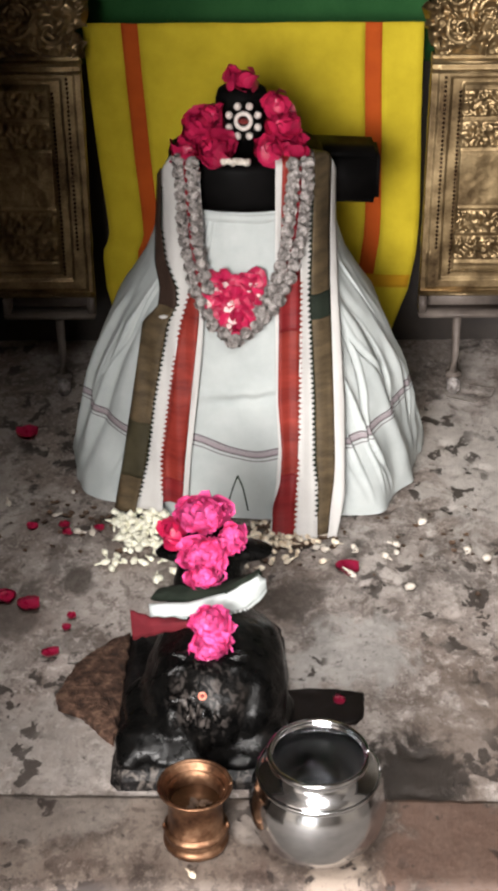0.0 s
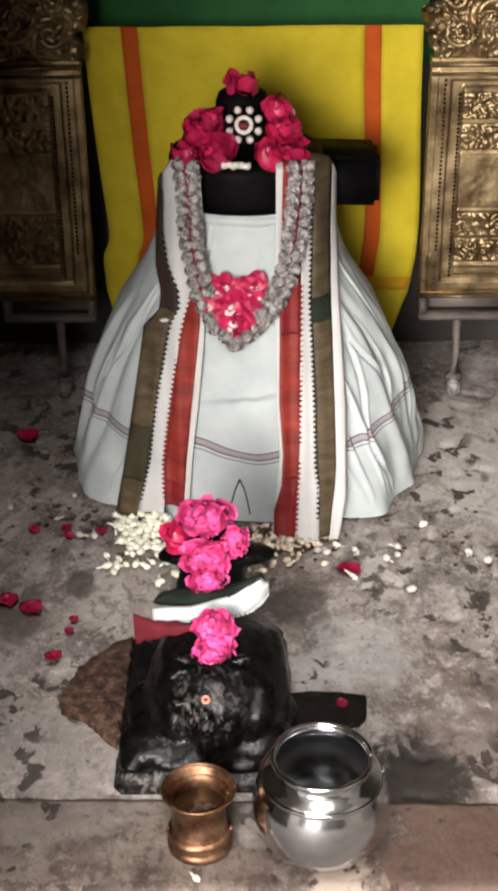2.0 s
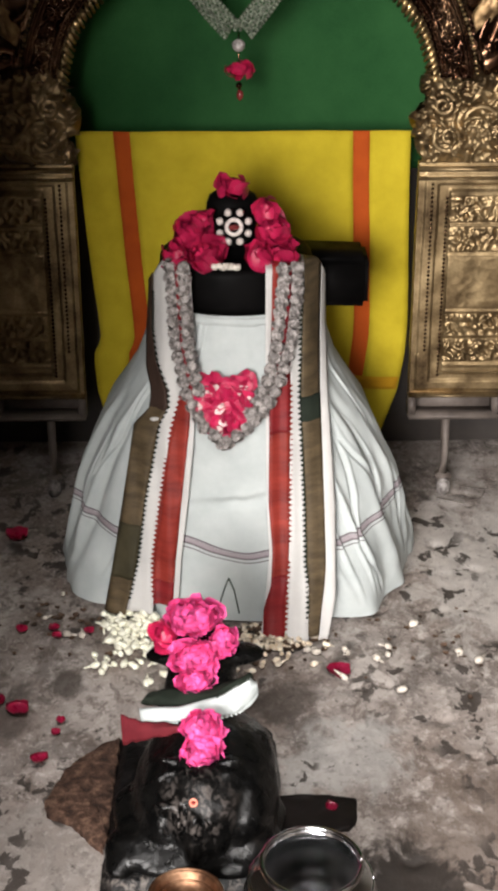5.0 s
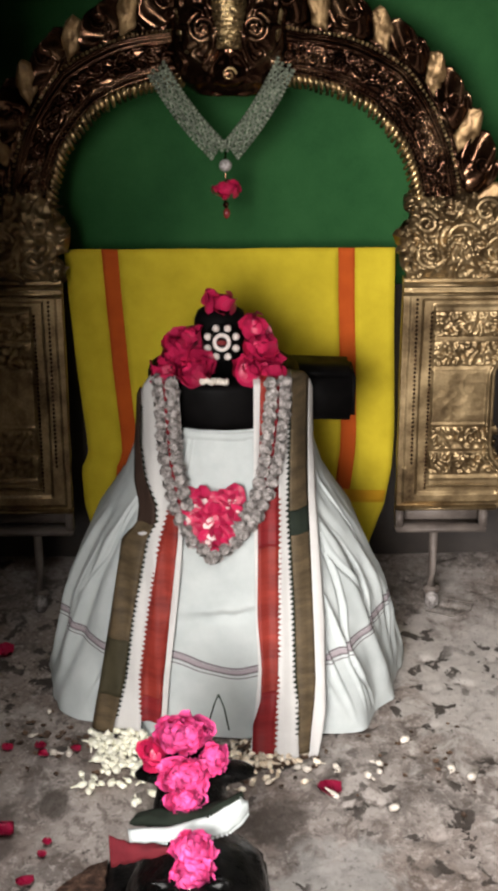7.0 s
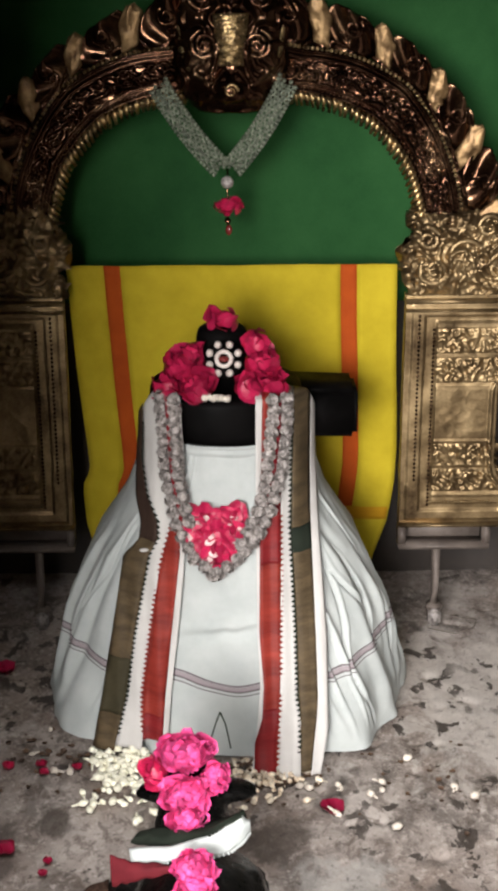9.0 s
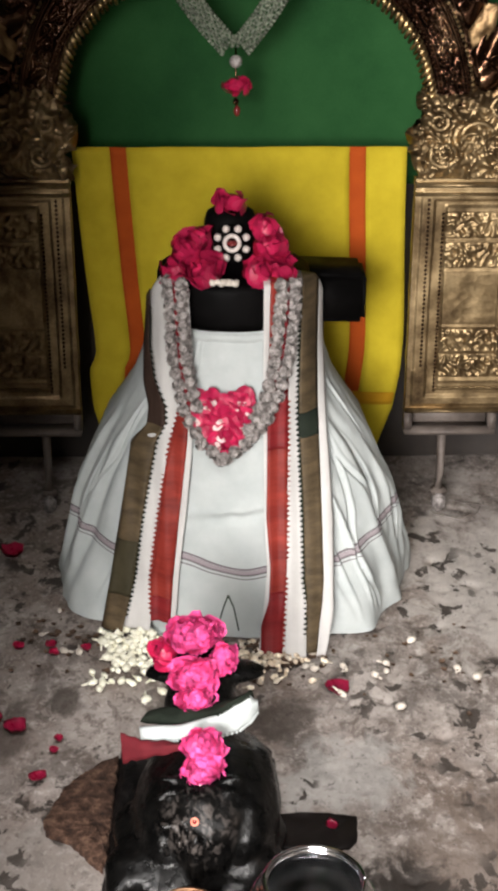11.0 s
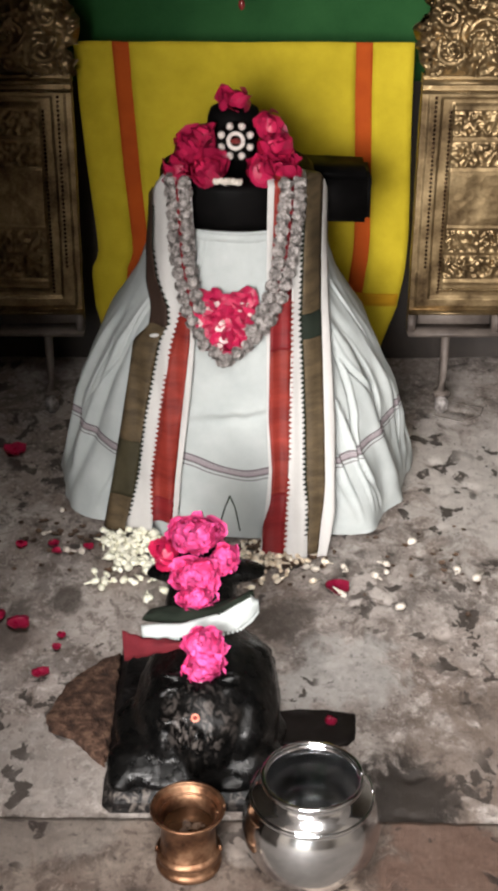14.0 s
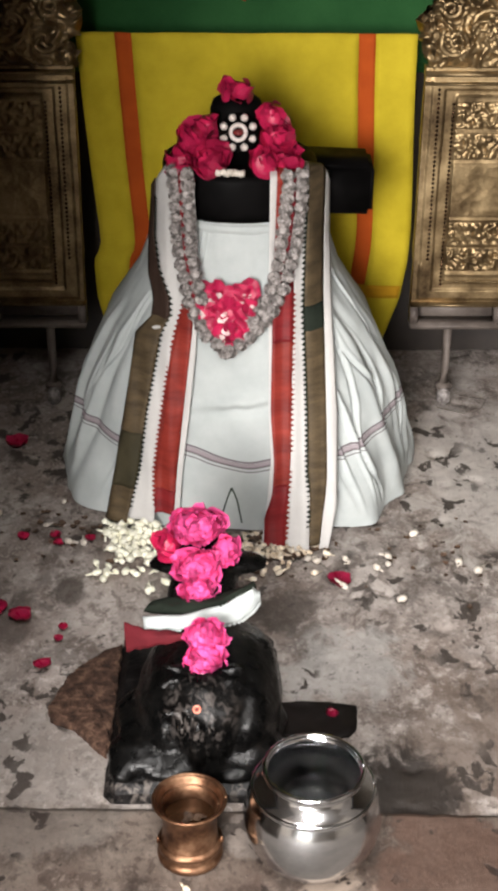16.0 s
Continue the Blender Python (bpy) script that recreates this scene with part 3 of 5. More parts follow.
            if abs(q) < 4:
                fold -= amp * (math.exp(-q * q) - 0.5 * math.exp(-((q - 2.2) / 1.4) ** 2)) * min(1.0, max(0.0, (top - z) * 12)) * min(1.0, max(0.0, z - low_end) * 12)
    hem = 0.006 * noise.noise((c * 3, s * 3, 8)) * max(0.0, 1 - z / 0.05)
    k2 = 1 + fold / 0.3
    return (CX + rx * k * k2 * c, CY + ry * k * k2 * s, max(0.003, z + hem))


dhoti = thing("dhoti", "white cotton dhoti with thin maroon stripes wrapped round the idol", "cloth")
HEM = 0.045
part("cloth", grid(620, 130, lambda u, v: dhoti_point(u, HEM + (1 - HEM) * v)), white_cloth, dhoti)
part("hem", grid(620, 8, lambda u, v: dhoti_point(u, HEM * v)), white_cloth, dhoti, "plain turned hem on the floor")


def waist_point(u, v):
    a, t = 2 * math.pi * u, 2 * math.pi * v
    r = 0.006 + 0.002 * noise.noise((math.cos(a) * 4, math.sin(a) * 4, 1))
    return (CX + (0.160 + r * math.cos(t)) * math.cos(a), CY + (0.155 + r * math.cos(t)) * math.sin(a), 0.580 + 0.003 * noise.noise((math.cos(a) * 3, math.sin(a) * 3, 6)) + 1.6 * r * math.sin(t))


part("waist_roll", grid(120, 10, waist_point), white_cloth, dhoti, "rolled cloth edge under the rim")


# ---- the towel round the shoulders: edges as rows of height, x ----
LA = [(0.0, -0.286), (0.025, -0.281), (0.119, -0.263), (0.234, -0.242), (0.379, -0.218), (0.416, -0.187), (0.444, -0.183), (0.48, -0.194), (0.55, -0.194), (0.69, -0.186)]
LB = [(0.0, -0.243), (0.036, -0.237), (0.131, -0.214), (0.244, -0.198), (0.393, -0.168), (0.425, -0.150), (0.453, -0.151), (0.494, -0.173), (0.55, -0.183), (0.69, -0.178)]
LC = [(0.0, -0.188), (0.058, -0.183), (0.136, -0.182), (0.249, -0.166), (0.357, -0.149), (0.398, -0.139), (0.459, -0.120), (0.559, -0.133), (0.69, -0.138)]
LD = [(0.0, -0.148), (0.062, -0.144), (0.14, -0.138), (0.253, -0.125), (0.361, -0.112), (0.402, -0.107), (0.462, -0.105), (0.563, -0.115), (0.69, -0.115)]
LE = [(0.0, -0.140), (0.062, -0.134), (0.141, -0.127), (0.253, -0.113), (0.362, -0.101), (0.463, -0.095), (0.567, -0.097), (0.69, -0.103)]
RA = [(0.0, 0.024), (0.096, 0.037), (0.165, 0.043), (0.255, 0.039), (0.465, 0.037), (0.69, 0.037)]
RB = [(0.0, 0.029), (0.062, 0.032), (0.107, 0.046), (0.165, 0.049), (0.255, 0.042), (0.464, 0.044), (0.568, 0.048), (0.69, 0.050)]
RC = [(0.0, 0.071), (0.061, 0.074), (0.106, 0.077), (0.163, 0.081), (0.459, 0.084), (0.69, 0.085)]
RD = [(0.0, 0.118), (0.103, 0.119), (0.138, 0.114), (0.25, 0.112), (0.436, 0.103), (0.69, 0.110)]
RE = [(0.0, 0.137), (0.1, 0.150), (0.133, 0.153), (0.245, 0.150), (0.426, 0.143), (0.69, 0.144)]
RF = [(0.0, 0.155), (0.074, 0.172), (0.24, 0.172), (0.421, 0.159), (0.69, 0.154)]
TOP = 0.690


def shoulder_drop(x, z):
    """How far the cloth slopes off towards the ends of the shoulders; steeper on the west side."""
    drop = 0.070 * max(0.0, (x - CX - 0.148) / 0.03) ** 2 if x > CX else 0.060 * max(0.0, (CX - x - 0.132) / 0.036) ** 1.6
    return drop * min(1.0, max(0.0, (z - 0.54) / 0.15))


def towel_point(ea, eb, low, s, across, proud):
    """s runs from the hem (0) up the front to the shoulder (0.8) and over it (1)."""
    t = min(s / 0.8, 1.0)
    z = low + (TOP - low) * t
    a, b = interp(z, ea), interp(z, eb)
    x = a + (b - a) * across
    crease = 0.004 * noise.noise((x * 30, z * 5, 2)) + 0.003 * math.sin(x * 160 + 3 * z) + 0.0040 * noise.noise((x * 9, z * 26, 7)) + 0.003 * max(0.0, noise.noise((4, z * 9, x * 3)) - 0.3)
    y = front(x, z) - 0.023 - proud - crease * min(1, (TOP - z) * 8)
    if s > 0.8:
        k = (s - 0.8) / 0.2
        y0 = front(x, TOP) - 0.023
        q = min(1.0, abs(x - CX) / 0.176)
        y = y0 + k * (0.10 * (1 - q * q) + 0.012)
        z = TOP + (0.010 - 0.008 * q ** 3) * math.sin(math.pi * min(1, k * 2.2) / 2) - (0.004 + 0.02 * q ** 4) * k + proud
    if x > 0.02:
        y -= 0.045 * max(0.0, (0.26 - z) / 0.26)
    z -= shoulder_drop(x, z)
    return (x, y - (0.010 * max(0, 0.05 - z) / 0.05 if z < 0.05 else 0), max(z, 0.004))


def band(name, ea, eb, low, mat, parent, proud=0.0, s0=0.0, s1=1.0, n=90, label=""):
    return part(name, grid(n, 6, lambda u, v: towel_point(ea, eb, low, s0 + (s1 - s0) * u, v, proud), 0.0012), mat, parent, label)


towel = thing("shoulder_towel", "white towel with olive and red zari borders draped over the idol", "cloth")
band("border", LA, LB, 0.022, olive_cloth, towel, 0.007, label="olive brown zari border")
band("panel", LB, LC, 0.03, towel_white, towel)
band("border", LC, LD, 0.05, red_cloth, towel, 0.001, label="brick red zari border")
band("panel", LD, LE, 0.05, towel_white, towel)
band("panel", RA, RB, 0.01, towel_white, towel)
band("border", RB, RC, 0.012, red_cloth, towel, 0.001, label="brick red zari border")
band("panel", RC, RD, 0.0, towel_white, towel)
band("border", RD, RE, 0.012, olive_cloth, towel, 0.001, label="olive brown zari border")
band("panel", RE, RF, 0.0, towel_white, towel)
band("border_end", LA, LB, 0.022, brown_cloth, towel, 0.0085, 0.475, 0.99, 40, "dark brown woven end")
band("border_end", RD, RE, 0.012, green_thread, towel, 0.003, 0.455, 0.505, 12)
band("border_end", LA, LB, 0.022, dark_olive, towel, 0.010, 0.085, 0.215, 14)
band("border_end", RB, RC, 0.012, deep_red, towel, 0.003, 0.44, 0.56, 16)
band("border_end", RB, RC, 0.012, deep_red, towel, 0.003, 0.0, 0.13, 16)
band("border_end", LC, LD, 0.05, deep_red, towel, 0.003, 0.0, 0.06, 10)


part("knot", blob(bmesh.new(), (-0.176, front(-0.176, 0.402) - 0.036, 0.402), 0.0042, (2.2, 0.9, 0.9), 0.4), towel_white, towel, "white knotted thread")


def teeth(edge, low, high, mat, direction, proud=0.003):
    """A saw-toothed temple border along an edge of the towel."""
    bm = bmesh.new()
    n = int((high - low) / 0.0092)
    for i in range(n):
        z = low + (high - low) * (i + 0.5) / n
        x = interp(z, edge)
        if z > 0.54:
            z -= shoulder_drop(x, z)
        tri = []
        for dx, dz in ((-0.002 * direction, -0.0044), (-0.002 * direction, 0.0044), (0.0060 * direction, 0.0)):
            y = front(x + dx, z + dz) - 0.025 - proud - (0.045 * max(0.0, (0.26 - z) / 0.26) if x > 0.02 else 0)
            tri.append(((x + dx, y, z + dz), (x + dx, y + 0.002, z + dz)))
        f, b = [bm.verts.new(t[0]) for t in tri], [bm.verts.new(t[1]) for t in tri]
        bm.faces.new(f)
        bm.faces.new(b[::-1])
        for k in range(3):
            bm.faces.new((f[k], f[(k + 1) % 3], b[(k + 1) % 3], b[k]))
    return part("temple_border", bm, mat, towel, smooth=False)


teeth(LB, 0.05, 0.66, green_thread, 1)
teeth(LC, 0.06, 0.45, red_cloth, -1)
teeth(RC, 0.02, 0.47, red_cloth, 1)
teeth(RD, 0.02, 0.66, green_thread, -1)

# ---- floral finery on the idol ----
def petal_mesh(bm, c, size, turn, cup=0.5, seed=0, n=5, frill=0.12):
    """One cupped, wavy petal joined into bm, with a back of its own."""
    rows = []
    m = Matrix.Translation(c) @ turn
    for i in range(n):
        u = i / (n - 1)
        w = math.sin(math.pi * (0.16 + 0.80 * u)) ** 0.7
        row = []
        for j in range(n):
            v = 2 * j / (n - 1) - 1
            z = cup * (v * v * 0.45 + (u - 0.4) ** 2 * 0.9) + frill * noise.noise((u * 3 + seed, v * 2, seed * 0.37))
            row.append(bm.verts.new(m @ Vector((v * 0.55 * w * size, (u - 0.5) * size, z * size * 0.8))))
        rows.append(row)
    for i in range(n - 1):
        for j in range(n - 1):
            bm.faces.new((rows[i][j], rows[i + 1][j], rows[i + 1][j + 1], rows[i][j + 1]))
    return bm


PETAL_SHAPES = {}


def petal_shapes(mat):
    """Five petals of 1 m for a material, shared by all of its petal objects."""
    if mat.name not in PETAL_SHAPES:
        PETAL_SHAPES[mat.name] = []
        for k in range(5):
            bm = bmesh.new()
            n = 6
            rows = []
            for i in range(n):
                u = i / (n - 1)
                w = math.sin(math.pi * (0.20 + 0.72 * u)) ** 0.6
                rows.append([bm.verts.new(((2 * j / (n - 1) - 1) * 0.58 * w, u - 0.5, -0.30 * (2 * j / (n - 1) - 1) ** 2 * w - 0.25 * (u - 0.5) ** 2 + 0.55 * max(0, u - 0.62) ** 1.5 + (0.05 + 0.16 * u) * noise.noise((u * 2.6 + k * 7, j * 0.7, k)))) for j in range(n)])
            for i in range(n - 1):
                for j in range(n - 1):
                    bm.faces.new((rows[i][j], rows[i + 1][j], rows[i + 1][j + 1], rows[i][j + 1]))
            me = bpy.data.meshes.new("petal")
            bm.to_mesh(me)
            bm.free()
            me.materials.append(mat)
            me.shade_smooth()
            PETAL_SHAPES[mat.name].append(me)
    return PETAL_SHAPES[mat.name]


def petal_ob(parent, mat, c, size, turn, rnd):
    o = new("petal", rnd.choice(petal_shapes(mat)))
    o.parent = parent
    o.matrix_basis = Matrix.Translation(c) @ turn @ Matrix.Diagonal((size, size, size, 1))
    return o


def blossom(name, c, radii, count, size, seed, mat, parent, axis=(0, -0.75, 0.66), wild=14, label="", open_angle=100):
    """A rose: petals that wrap round a core in a spiral, their tips towards the heart."""
    rnd = random.Random(seed)
    bm = bmesh.new()
    blob(bm, c, 1, [0.80 * r for r in radii], 0.25, 2, seed=seed)
    core = part(name, bm, mat, parent, label)
    ax = Vector(axis).normalized()
    side = ax.orthogonal().normalized()
    for i in range(count):
        k = (i + 0.5) / count
        ang = radians(10 + open_angle * k ** 0.75)
        d = (Matrix.Rotation(i * 2.39996 + rnd.uniform(-.25, .25), 3, ax) @ (Matrix.Rotation(ang, 3, side) @ ax)).normalized()
        p = Vector(c) + Vector([d[a] * radii[a] * rnd.uniform(0.80, 1.02) for a in range(3)])
        y = (ax - ax.dot(d) * d).normalized()
        m = Matrix((y.cross(d), y, d)).transposed().to_4x4()
        petal_ob(core, mat, p, size * (0.62 + 0.5 * k) * rnd.uniform(0.85, 1.2), m @ pose(0, 0, 0, 16 + rnd.uniform(-wild, wild), rnd.uniform(-wild, wild), rnd.uniform(-wild, wild) * 2), rnd)
    return core


crown = thing("head_flowers", "crimson rose petals heaped round the top of the idol", "flowers")
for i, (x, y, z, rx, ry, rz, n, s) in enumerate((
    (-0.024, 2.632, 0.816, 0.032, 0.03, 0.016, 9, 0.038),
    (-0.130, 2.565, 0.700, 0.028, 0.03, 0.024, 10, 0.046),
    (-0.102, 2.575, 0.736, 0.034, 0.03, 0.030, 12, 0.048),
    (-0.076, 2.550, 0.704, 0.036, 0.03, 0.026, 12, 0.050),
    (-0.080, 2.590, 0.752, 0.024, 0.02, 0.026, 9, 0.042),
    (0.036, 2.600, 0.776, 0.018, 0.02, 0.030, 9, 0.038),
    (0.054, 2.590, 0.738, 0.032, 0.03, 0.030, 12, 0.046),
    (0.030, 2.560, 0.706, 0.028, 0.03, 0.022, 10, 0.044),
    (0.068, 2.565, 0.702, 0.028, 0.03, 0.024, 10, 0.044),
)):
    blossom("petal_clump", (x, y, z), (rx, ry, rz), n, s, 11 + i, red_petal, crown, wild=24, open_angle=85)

brooch = thing("brooch", "round brooch of eight pearls about a dark red stone", "ornament")
BC = Vector((-0.021, 2.582, 0.752))
tilt = pose(*BC, 70, 0, 0)
for i in range(8):
    a = 2 * math.pi * i / 8 + 0.39
    pm = bmesh.new()
    blob(pm, tilt @ Vector((0.0288 * math.cos(a), 0.0288 * math.sin(a), 0.004)), 0.0074, rough=0.1, seed=i)
    part("pearl", pm, pearl, brooch)
part("ring", tube([tilt @ Vector((0.0138 * math.cos(a), 0.0138 * math.sin(a), 0.005)) for a in np.linspace(0, 2 * math.pi, 25)], 0.0043), pearl, brooch)
part("stone", blob(bmesh.new(), tilt @ Vector((0, 0, 0.004)), 0.011, (1, 1, 0.5)), ruby, brooch)
part("backing", lathe([(0.0, -0.003), (0.036, -0.003), (0.036, 0.0), (0.0, 0.001)], (0, 0, 0), 24), black_stone, brooch).matrix_basis = tilt


def strand_point(pts, k):
    """A place k (0 to 1) along a line of (x, z) points on the idol's front."""
    d = [0.0]
    for a, b in zip(pts, pts[1:]):
        d.append(d[-1] + math.hypot(b[0] - a[0], b[1] - a[1]))
    x, z = np.interp(k * d[-1], d, [p[0] for p in pts]), np.interp(k * d[-1], d, [p[1] for p in pts])
    return float(x), float(z), d[-1]


garland = thing("bead_garland", "silver grey garland of tufted beads round the idol's neck", "garland")
bead_bm = bmesh.new()
blob(bead_bm, (0, 0, 0), 0.0128, (1.05, 0.8, 0.95), 0.35, 2, seed=4)
rnd = random.Random(5)
for i in range(16):
    d = Vector((rnd.gauss(0, 1), -abs(rnd.gauss(0, 1)), rnd.gauss(0, 1))).normalized()
    petal_mesh(bead_bm, d * 0.0095, 0.011, d.to_track_quat("Z", "Y").to_matrix().to_4x4() @ pose(0, 0, 0, 0, 0, rnd.uniform(0, 360)), 0.7, i, 3)
bead = part("bead", bead_bm, bead_grey, garland)
bead_mesh = bead.data
bpy.data.objects.remove(bead)
STRANDS = (
    [(-0.140, 0.693), (-0.137, 0.62), (-0.133, 0.545), (-0.122, 0.488), (-0.108, 0.445), (-0.080, 0.403), (-0.045, 0.374)],
    [(-0.116, 0.694), (-0.113, 0.62), (-0.107, 0.545), (-0.099, 0.497), (-0.090, 0.465)],
    [(0.096, 0.690), (0.094, 0.62), (0.084, 0.545), (0.066, 0.485), (0.040, 0.440), (0.004, 0.405), (-0.035, 0.376)],
    [(0.070, 0.693), (0.066, 0.62), (0.058, 0.545), (0.044, 0.492), (0.028, 0.458), (0.006, 0.430)],
)
for si, st in enumerate(STRANDS):
    n = int(strand_point(st, 0)[2] / 0.0205)
    for i in range(n + 1):
        x, z, _ = strand_point(st, i / n)
        o = new("bead", bead_mesh)
        o.parent = garland
        o.matrix_basis = pose(x + rnd.uniform(-.002, .002), front(x, z) - 0.037, z, rnd.uniform(-30, 30), rnd.uniform(0, 360), rnd.uniform(-40, 40))

for pair in ((0, 1), (2, 3)):
    mid = []
    for i in range(25):
        k = i / 24
        xa, za, _ = strand_point(STRANDS[pair[0]], k * (0.72 if pair[0] == 0 else 0.74))
        xb, zb, _ = strand_point(STRANDS[pair[1]], k)
        x, z = (xa + xb) / 2, (za + zb) / 2
        mid.append((x, front(x, z) - 0.033, z))
    part("thread", tube(mid, 0.0042, 6), thread_red, garland, "dark red thread between the bead rows")

heart = thing("petal_heart", "heart-shaped posy of crimson and white petals on the idol's chest", "flowers")
bm = bmesh.new()
blob(bm, (-0.040, front(-0.04, 0.435) - 0.012, 0.436), 1, (0.048, 0.018, 0.046), 0.15)
core = part("core", bm, red_petal, heart)
for k, (mat, count, sd, sz) in enumerate(((red_petal, 80, 3, 0.032), (pale_petal, 22, 9, 0.0140))):
    r2 = random.Random(sd)
    done = 0
    while done < count:
        u, v = r2.uniform(-1, 1), r2.uniform(-1, 1)
        wid = 1.0 if v > 0.1 else (v + 1.0) / 1.1
        if abs(u) > wid or (v > 0.75 and abs(u) > 0.8) or (k == 1 and v < -0.5 and r2.random() < 0.5):
            continue
        x, z = -0.040 + 0.054 * u, 0.432 + 0.052 * v
        bulge = 0.026 * (1 - 0.6 * (u * u + v * v))
        d = Vector((u * 0.7, -1, v * 0.6 + 0.2)).normalized()
        q = d.to_track_quat("Z", "Y").to_matrix().to_4x4() @ pose(0, 0, 0, r2.uniform(-55, 55), r2.uniform(-40, 40), r2.uniform(0, 360))
        petal_ob(heart, mat, (x, front(x, z) - 0.018 - bulge - 0.006 * k, z), sz * r2.uniform(0.7, 1.25), q, r2)
        done += 1
tuft = thing("jasmine_tuft", "small tuft of white jasmine at the idol's collar", "flowers")
for i in range(14):
    bm = bmesh.new()
    blob(bm, (-0.058 + 0.0035 * i, 2.522 + 0.006 * rnd.random(), 0.690 + 0.006 * rnd.random()), 0.0062, (1.3, 1, 0.8), 0.3, 1, spin(i))
    part("bud", bm, white_petal, tuft)


# ---- brass arch behind the idol ----
AX, AZ, AY = 0.008, 0.90, 2.97
# angle from the crown, then the radii of the inner edge, the beaded line and the leaf tips
ARCH = [(0, 0.292, 0.400, 0.505), (20, 0.306, 0.415, 0.512), (33, 0.328, 0.445, 0.520), (48, 0.358, 0.472, 0.535), (66, 0.375, 0.472, 0.552), (95, 0.380, 0.475, 0.575)]


def polar(deg, r, y):
    a = radians(deg)
    return Vector((AX + r * math.sin(a), y, AZ + r * math.cos(a)))


def ridged(x, y, z=0.0):
    """Arabesque-like embossing: warped, sharp-crested waves, 0 to 1."""
    wx = x + 0.35 * noise.noise((x * 0.9, y * 0.9, z + 5))
    wy = y + 0.35 * noise.noise((x * 0.9 + 9, y * 0.9, z))
    return max(0.0, 1 - 2.6 * abs(noise.noise((wx, wy, z)))) ** 1.4


def spiral(c, r, turns, thick, parent_bm=None, flip=1, start=0.0, y=None):
    pts, rs = [], []
    n = int(16 * turns)
    for i in range(n + 1):
        k = i / n
        a = start + flip * 2 * math.pi * turns * k
        rr = r * (1 - 0.85 * k)
        pts.append((c[0] + rr * math.cos(a), c[1] - 0.008 * k, c[2] + rr * math.sin(a)))
        rs.append(thick * (1 - 0.45 * k))
    return tube(pts, rs, 6, parent_bm)


arch = thing("brass_arch", "tall embossed brass arch on two panelled pillars behind the idol", "arch")


def arch_band(u, v):
    deg = -97 + 194 * u
    r0, r1 = interp(abs(deg), ARCH, 1) + 0.012, interp(abs(deg), ARCH, 2)
    r = r0 + (r1 - r0) * v
    h = 0.010 * math.sin(math.pi * v) ** 0.5
    for c, w in ((0.10, 0.05), (0.24, 0.03), (0.80, 0.03), (0.93, 0.05)):
        h += 0.007 * max(0.0, 1 - ((v - c) / w) ** 2)
    if 0.27 < v < 0.78:
        h += 0.012 * (0.6 * ridged(deg * 0.20, v * 4.0, 1.0) + 0.5 * ridged(deg * 0.36, v * 7, 3.0)) * min(1, (v - 0.27) * 12, (0.78 - v) * 12)
    return polar(deg, r, AY - h)


part("band", grid(620, 46, arch_band, 0.02), dark_brass, arch, "dark embossed copper-brown arch band")


def arch_rim(u, v):
    deg = -97 + 194 * u
    r1, r2 = interp(abs(deg), ARCH, 2), interp(abs(deg), ARCH, 3) - 0.02
    r = r1 + (r2 - r1) * v + 0.006 * math.sin(deg * 0.39)
    return polar(deg, r, AY + 0.004 - 0.007 * ridged(deg * 0.2, v * 3, 4))


part("outer_band", grid(420, 18, arch_rim, 0.015), dark_brass, arch)
bm = bmesh.new()
for i in range(92):
    deg = -88 + 176 * i / 91
    a, b = interp(abs(deg), ARCH, 1), interp(abs(deg), ARCH, 1) + 0.022
    j = 0.004 * noise.noise((i * 1.7, 3, 1))
    lean = (1.9 if deg > 0 else -1.9) * (1 + 0.5 * noise.noise((i * 2.3, 1, 4)))
    tube([polar(deg + lean, a - 0.005 + j, AY - 0.003), polar(deg, (a + b) / 2, AY - 0.015 + j), polar(deg - lean, b, AY - 0.005)], [0.0035, 0.0066 + 0.9 * j, 0.0045], 6, bm)
part("scalloped_edge", bm, bright_brass, arch, "bright ribbed inner edge")
for col, rad in ((2, 0.0), (1, 0.030)):
    bm = bmesh.new()
    for i in range(150):
        deg = -92 + 184 * i / 149
        blob(bm, polar(deg, interp(abs(deg), ARCH, col) + rad, AY - 0.014), 0.0042, sub=1)
    part("beading", bm, bright_brass if col == 2 else dark_brass, arch)


# curled scrollwork standing on the band, and a thin raised line along each side of it
for i in range(46):
    deg = -90 + 180 * (i + 0.5) / 46
    a, b = interp(abs(deg), ARCH, 1) + 0.035, interp(abs(deg), ARCH, 2) - 0.018
    part("scroll", spiral(polar(deg, a + (b - a) * (0.36 if i % 2 else 0.66), AY - 0.020), 0.0150 if i % 2 else 0.0125, 1.4, 0.0031, flip=1 if i % 2 else -1, start=radians(90 - deg) + i), dark_brass, arch)
for col, off in ((2, -0.012), (1, 0.034)):
    part("raised_line", tube([polar(d, interp(abs(d), ARCH, col) + off, AY - 0.016) for d in np.linspace(-94, 94, 120)], 0.0026, 6), dark_brass, arch)


